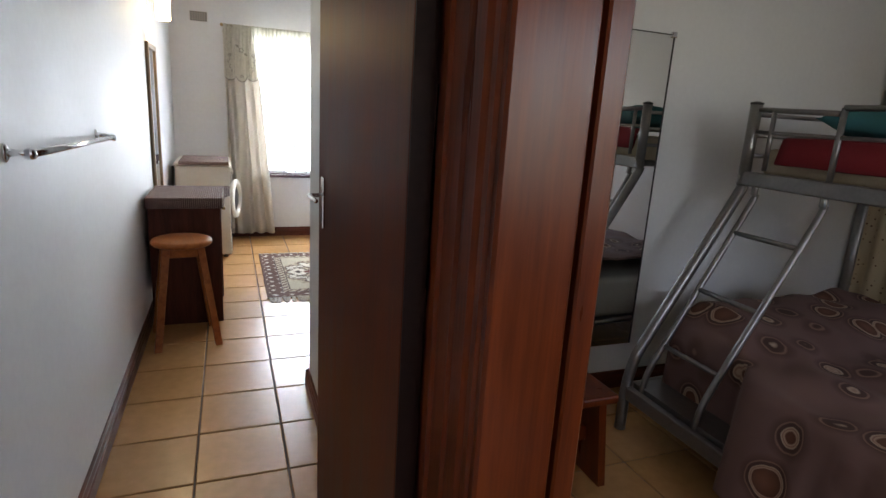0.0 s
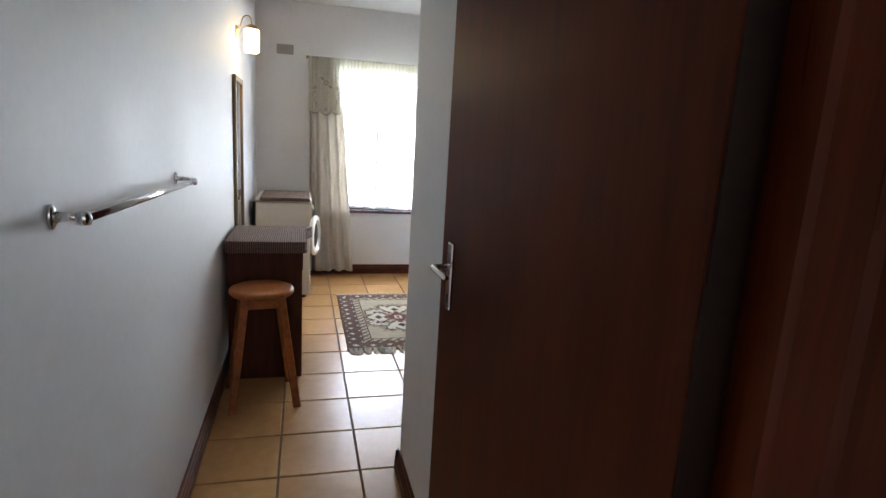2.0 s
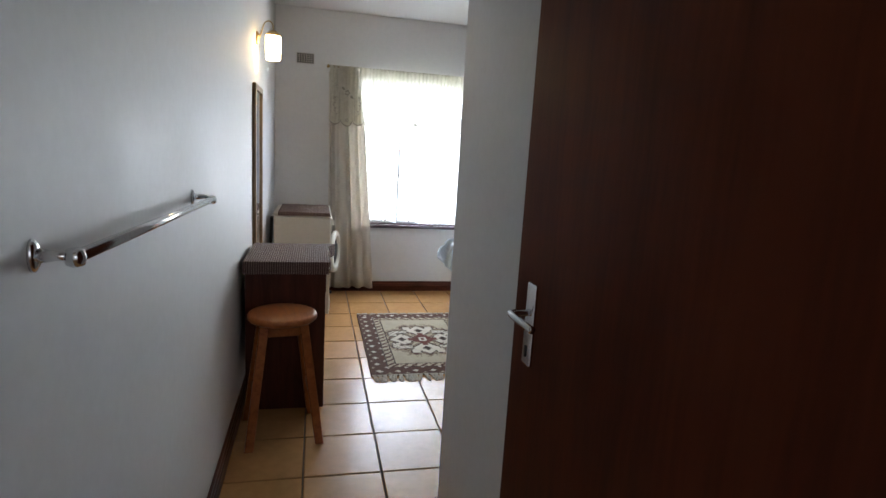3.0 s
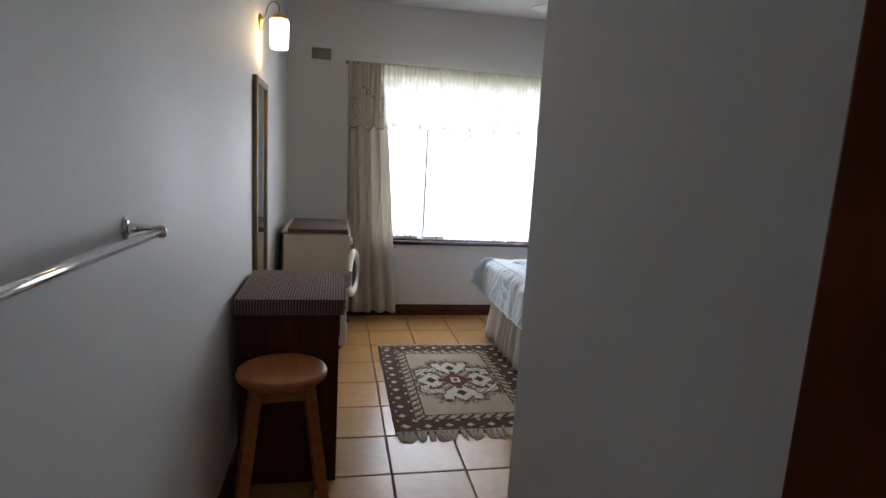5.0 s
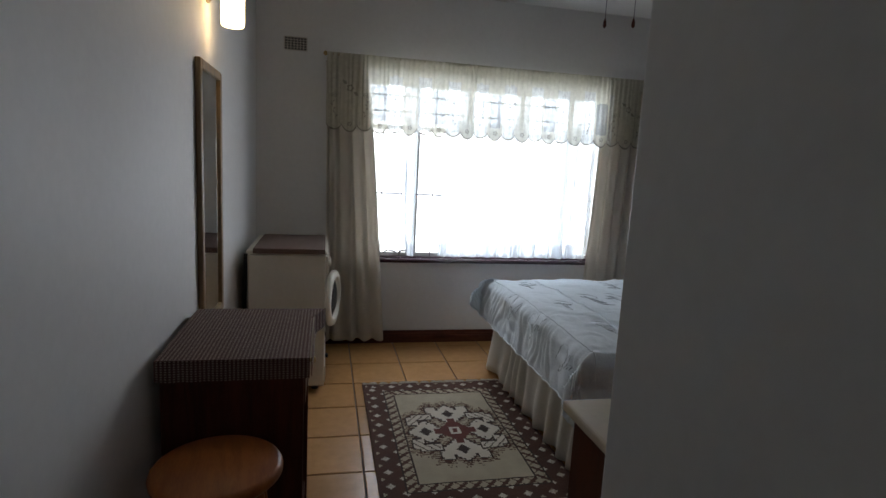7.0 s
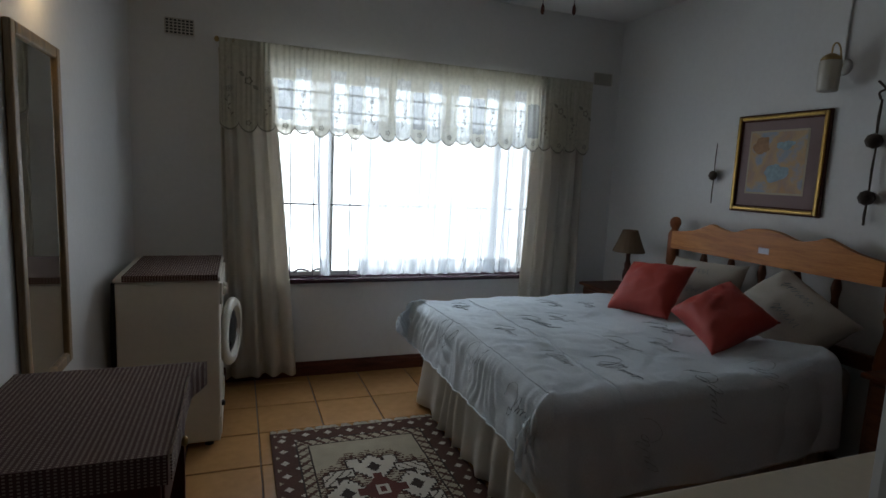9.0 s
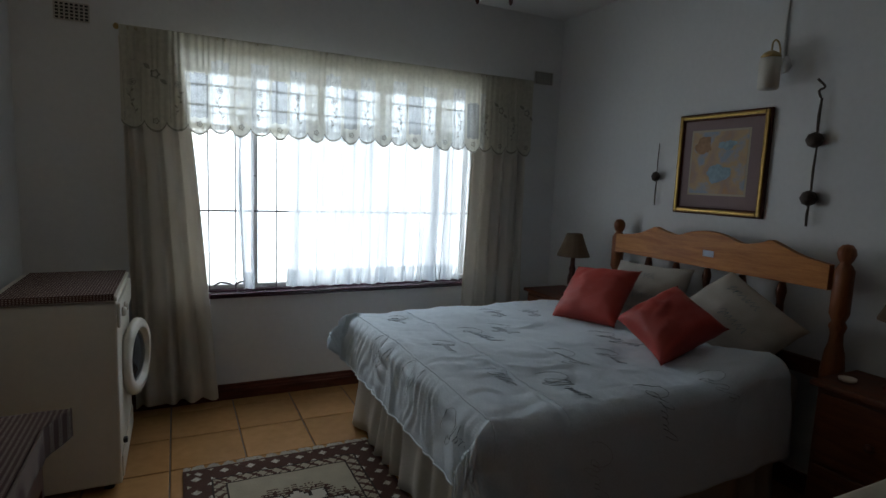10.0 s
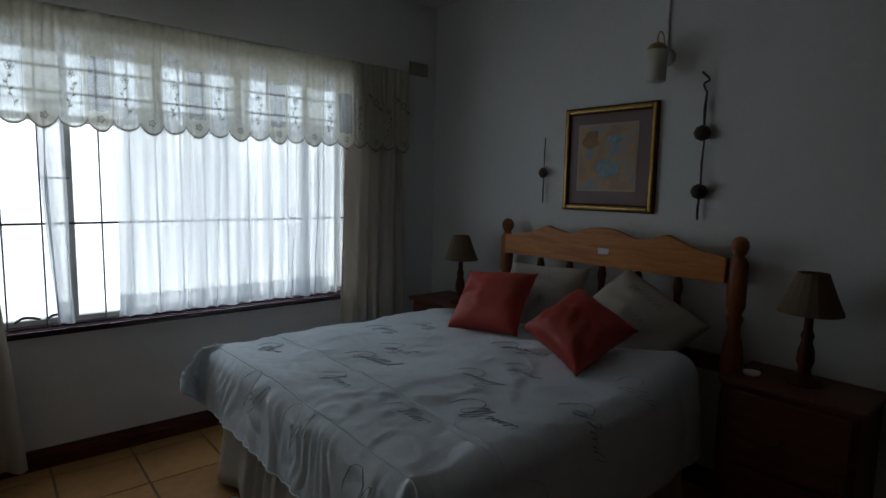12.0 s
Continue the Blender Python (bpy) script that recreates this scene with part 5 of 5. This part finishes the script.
# ---- bunk room ----
M_BLANKET, nb, bb = nodes_of("circle_blanket")
Lb = nb.links.new
tcb, vo, rb = nb.nodes.new("ShaderNodeTexCoord"), nb.nodes.new("ShaderNodeTexVoronoi"), nb.nodes.new("ShaderNodeValToRGB")
vo.inputs["Scale"].default_value, vo.inputs["Randomness"].default_value = 5.6, 0.6
rb.color_ramp.interpolation = "LINEAR"
rb.color_ramp.elements[0].position, rb.color_ramp.elements[0].color = 0.0, (0.20, 0.085, 0.050, 1)
rb.color_ramp.elements[1].position, rb.color_ramp.elements[1].color = 1.0, (0.165, 0.092, 0.080, 1)
for pos, c in ((0.235, (0.10, 0.034, 0.016, 1)), (0.255, (0.48, 0.34, 0.25, 1)), (0.27, (0.24, 0.13, 0.09, 1)), (0.288, (0.50, 0.38, 0.28, 1)), (0.305, (0.06, 0.026, 0.020, 1)), (0.345, (0.07, 0.032, 0.026, 1)), (0.365, (0.27, 0.16, 0.12, 1)), (0.385, (0.10, 0.050, 0.042, 1)), (0.50, (0.165, 0.092, 0.080, 1))):
    rb.color_ramp.elements.new(pos).color = c
nzb, mxb = nb.nodes.new("ShaderNodeTexNoise"), nb.nodes.new("ShaderNodeMix")
mxb.data_type = "VECTOR"
nzb.inputs["Scale"].default_value, mxb.inputs["Factor"].default_value = 9, 0.03
Lb(tcb.outputs["Object"], nzb.inputs[0]), Lb(tcb.outputs["Object"], mxb.inputs["A"]), Lb(nzb.outputs["Color"], mxb.inputs["B"])
Lb(mxb.outputs["Result"], vo.inputs[0]), Lb(vo.outputs["Distance"], rb.inputs[0]), Lb(rb.outputs[0], bb.inputs["Base Color"])
bb.inputs["Roughness"].default_value = 0.85
M_TEAL = surface("teal_cotton", (0.03, 0.13, 0.14), 0.9, 0.12, 200, 6, 0.1)
M_REDSHEET = surface("red_cotton", (0.22, 0.012, 0.018), 0.9, 0.12, 200, 6, 0.1)

UX0, UX1, UY1, UY0 = 2.085, 2.905, 1.91, 0.03
bunk = thing("bunk_bed", pose(0, 0, 0), "grey tubular steel bunk bed with sloping ladder, made up", "bunk bed")
R = 0.024
for y in (UY1, UY0):
    part("post", tube([(UX0, y, 1.09), (UX0, y, 1.425)], R, 14), M_STEEL, bunk, "", True)
    part("post_cap", lathe([(R + 0.002, 0), (R + 0.002, 0.008), (0.01, 0.013)], 14, None, (UX0, y, 1.425)), M_BLACK, bunk)
    part("front_leg", tube(smooth_path([(UX0, y, 1.13), (UX0 - 0.003, y, 1.095), (UX0 - 0.025, y, 1.03), (1.70, y, 0.43), (1.645, y, 0.32), (1.622, y, 0.19), (1.62, y, 0.0)], 5), R, 12), M_STEEL, bunk, "", True)
    part("rear_leg", tube([(UX1, y, 0), (UX1, y, 1.425)], R, 12), M_STEEL, bunk, "", True)
    for z in (1.385, 1.30, 1.215):
        part("end_bar", tube([(UX0, y, z), (UX1, y, z)], 0.009, 8), M_STEEL, bunk, "", True)
    part("lower_end_bar", tube([(1.622, y, 0.20), (UX1, y, 0.27)], 0.016, 8), M_STEEL, bunk, "", True)
part("top_rail", box(UX0 - 0.02, UY0, 1.09, UX0 + 0.01, UY1, 1.15, 0.006, 2), M_STEEL, bunk)
part("rear_rail", box(UX1 - 0.01, UY0, 1.08, UX1 + 0.02, UY1, 1.16, 0.006, 2), M_STEEL, bunk)
part("lower_rail", box(1.607, UY0, 0.15, 1.637, UY1, 0.21, 0.006, 2), M_STEEL, bunk)
part("guard_top", tube([(UX0, UY1, 1.405), (UX0, 1.56, 1.395)], 0.011, 10), M_STEEL, bunk, "", True)
part("guard_upright", tube([(UX0, 1.82, 1.40), (UX0, 1.82, 1.16)], 0.010, 10), M_STEEL, bunk, "", True)
part("guard_upright", tube([(UX0, 1.545, 1.415), (UX0, 1.545, 1.10)], 0.011, 10), M_STEEL, bunk, "", True)
part("guard_rail", tube([(UX0, 1.545, 1.415), (UX0, 0.28, 1.415)], 0.011, 10), M_STEEL, bunk, "", True)
part("guard_rail", tube([(UX0, 1.545, 1.31), (UX0, 0.28, 1.31)], 0.008, 10), M_STEEL, bunk, "", True)
part("guard_bar", tube([(UX0, UY1, 1.315), (UX0, 1.56, 1.31)], 0.008, 10), M_STEEL, bunk, "", True)
for y in (1.84, 1.545):
    part("ladder_rail", tube(smooth_path([(UX0 - 0.004, y, 1.13), (UX0 - 0.006, y, 1.06), (UX0 - 0.022, y, 1.0), (1.735, y, 0.43), (1.675, y, 0.32), (1.652, y, 0.25), (1.645, y, 0.18)], 5), 0.013, 10), M_STEEL, bunk, "", True)
for x, z in ((2.004, 0.898), (1.864, 0.655), (1.726, 0.413)):
    part("rung", tube([(x, 1.84, z), (x, 1.545, z)], 0.010, 10), M_STEEL, bunk, "", True)
part("upper_base", box(UX0 + 0.012, UY0 + 0.02, 1.10, UX1 - 0.012, UY1 - 0.02, 1.13), M_STEEL, bunk)
part("lower_base", box(1.645, UY0 + 0.02, 0.20, UX1 - 0.02, UY1 - 0.02, 0.225), M_STEEL, bunk)
tagged(part("upper_mattress", box(UX0 + 0.05, UY0 + 0.03, 1.131, UX1 - 0.03, UY1 - 0.03, 1.25, 0.03, 3), surface("cream_ticking", (0.42, 0.35, 0.25), 0.9, 0.1, 150, 6, 0.1), None, "", True), "cream mattress on the upper bunk", "mattress")


def red_f(u, v):
    y = UY0 + 0.05 + (1.80 - UY0 - 0.05) * u
    x = UX0 + 0.034 + 0.70 * v
    return Vector((x, y, 1.288 + 0.008 * wob(u * 8, v * 5) - (0.10 * (1 - v / 0.035) if v < 0.035 else 0)))


tagged(part("red_sheet", sheet(red_f, 40, 30, 0.012), M_REDSHEET, None, "", True), "dark red sheet spread on the upper bunk mattress", "sheet")
cushion("bunk_pillow", 0.62, 0.44, 0.14, pose(2.50, 1.55, 1.355, 0, 5, 12), M_TEAL, "teal cotton pillow lying on the upper bunk", "pillow", "", 21)
tagged(part("lower_mattress", box(1.815, UY0 + 0.03, 0.226, UX1 - 0.04, UY1 - 0.03, 0.47, 0.04, 3), M_PILLOW, None, "", True), "mattress on the wide lower bunk", "mattress")


def blanket_f(u, v):
    y = UY0 + 0.02 + (UY1 - 0.06 - UY0) * u
    tuck = min(1.0, max(0.0, (y - 1.35) / 0.14))
    xf = 1.632 + 0.165 * tuck
    lx = UX1 - 0.05 - xf
    a = v * (lx + 0.34) - 0.34
    z = 0.492 + 0.05 * max(0.0, wob(u * 5, v * 4, 3)) + 0.03 * wob(u * 11, v * 9, 5)
    z += 0.075 * min(1.0, max(0.0, (y - 1.39) / 0.25)) * min(1.0, max(0.0, a) / 0.12)
    x = xf + max(a, 0)
    if a < 0:
        x, z = xf - 0.06 * (1 - 0.8 * tuck) * (-a / 0.34) - 0.018 * (1 - tuck) * abs(math.sin(u * 40 + 3 * wob(u * 9))), 0.49 + a * 1.15
    return Vector((x, y, z))


tagged(part("circle_blanket", sheet(blanket_f, 70, 60, 0.01), M_BLANKET, None, "", True), "dark brown blanket with pale circle pattern on the lower bunk", "blanket")
lm = thing("hanging_mirror", pose(1.565, YB - 0.004, 0.24), "tall frameless mirror on the bunk room wall", "mirror")
part("glass", box(0, -0.007, 0, 0.33, -0.001, 1.47), M_MIRROR, lm, "silvered glass")
part("edge", box(0.3301, -0.010, 0, 0.335, 0.003, 1.47), M_BLACK, lm)
part("edge", box(-0.002, -0.010, 1.4701, 0.335, 0.003, 1.474), M_BLACK, lm)
part("clip", box(0.316, -0.015, 1.46, 0.342, 0.003, 1.485, 0.002), M_CHROME, lm)

bench = thing("wooden_bench", pose(0, 0, 0), "reddish-brown wooden bench standing in the bunk room", "bench")
part("seat", box(0.80, 1.56, 0.355, 1.285, 1.80, 0.388, 0.008, 2), M_FRAME, bench)
for x, lean in ((0.84, -0.03), (1.225, 0.045)):
    bm = prism([(x, 1.59), (x + 0.03, 1.59), (x + 0.03, 1.77), (x, 1.77)], 0.0, 0.354)
    for v in bm.verts:
        v.co.x += lean * (1 - v.co.z / 0.354)
    part("leg", bm, M_FRAME, bench)
part("stretcher", box(0.85, 1.67, 0.15, 1.255, 1.69, 0.21, 0.003), M_FRAME, bench)


def dots_cloth():
    m, n, b = nodes_of("dotted_curtain")
    tc, v, r = n.nodes.new("ShaderNodeTexCoord"), n.nodes.new("ShaderNodeTexVoronoi"), n.nodes.new("ShaderNodeValToRGB")
    v.inputs["Scale"].default_value = 34
    r.color_ramp.elements[0].position, r.color_ramp.elements[0].color = 0.16, (0.16, 0.09, 0.05, 1)
    r.color_ramp.elements[1].position, r.color_ramp.elements[1].color = 0.22, (0.55, 0.45, 0.30, 1)
    n.links.new(tc.outputs["Object"], v.inputs[0]), n.links.new(v.outputs["Distance"], r.inputs[0]), n.links.new(r.outputs[0], b.inputs["Base Color"])
    b.inputs["Roughness"].default_value = 0.9
    return m


tagged(part("dotted_curtain", sheet(lambda u, v: Vector((XE - 0.06 + 0.02 * math.sin(u * 44 + wob(u * 9, v)), 1.45 + 0.76 * u, 2.12 - 2.0 * v)), 120, 16, 0.002), dots_cloth(), None, "", True), "cream curtain with small brown dots in the bunk room", "curtain")
# The entrance-end window is unseen, added as the opening for its lamp.
for name, w, lab in (("window_2", ("x", XE + 0.08, -1.65, -0.35, 0.75, 2.05), "plain steel window of the bunk room"), ("unseen_window", ("y", YS - 0.12, 0.55, 1.75, 1.3, 2.0), "unseen steel window added at the entrance end to let light in")):
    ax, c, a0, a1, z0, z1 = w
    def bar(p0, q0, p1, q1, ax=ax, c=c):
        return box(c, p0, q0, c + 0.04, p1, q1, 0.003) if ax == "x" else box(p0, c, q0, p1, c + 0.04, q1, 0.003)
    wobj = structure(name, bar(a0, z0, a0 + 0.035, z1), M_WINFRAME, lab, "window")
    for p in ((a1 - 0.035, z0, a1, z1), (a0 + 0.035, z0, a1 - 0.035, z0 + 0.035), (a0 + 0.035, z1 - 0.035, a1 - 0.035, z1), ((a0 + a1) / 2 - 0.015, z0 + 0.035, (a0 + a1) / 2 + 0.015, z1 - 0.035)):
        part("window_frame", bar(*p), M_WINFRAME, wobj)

# ---- outside ----
tagged(part("ground", box(-120, -120, -0.4, 120, 120, -0.13), surface("dry_lawn", (0.16, 0.17, 0.08), 0.95, 0.3, 8, 0.4, 0.4)), "dry lawn round the house", "ground", "", "structure")
tagged(part("garden_wall", box(-14, 13.0, -0.13, 16, 13.22, 1.75), surface("garden_plaster", (0.58, 0.55, 0.48), 0.85, 0.1, 12, 0.7, 0.2)), "pale plastered boundary wall across the garden", "garden wall", "", "structure")
tagged(part("roof_eave", box(-1.6, YW + 0.201, 2.47, 4.6, YW + 0.85, 2.56, 0.004), M_WINFRAME), "white painted eave above the bedroom window", "eave", "", "structure")

# ---- floor tiles, last ----
tiles = []
PXT, PYT, TX0, TY0, J = 0.3185, 0.3185, 0.2, 2.012, 0.0032
tb = bmesh.new()
box(-PXT / 2 + J, -PYT / 2 + J, -0.009, PXT / 2 - J, PYT / 2 - J, 0.0, 0.0028, 1, tb)
tile_mesh = bpy.data.meshes.new("tile")
tb.to_mesh(tile_mesh)
tb.free()
tile_mesh.materials.append(M_TILE)
for i in range(-3, 11):
    for j in range(-12, 13):
        x, y = TX0 + (i + 0.5) * PXT, TY0 + (j + 0.5) * PYT
        if not (XL - 0.16 < x < XE + 0.16 and YS - 0.16 < y < YW + 0.16):
            continue
        if x > XR + 0.17 and y > PY1:
            continue
        t = new("tile", tile_mesh)
        t.parent = floor
        t.matrix_basis = pose(x, y, 0.0005 * wob(i * 3.1, j * 2.7), 0.06 * wob(i, j, 3), 0.06 * wob(i, j, 7), 0)
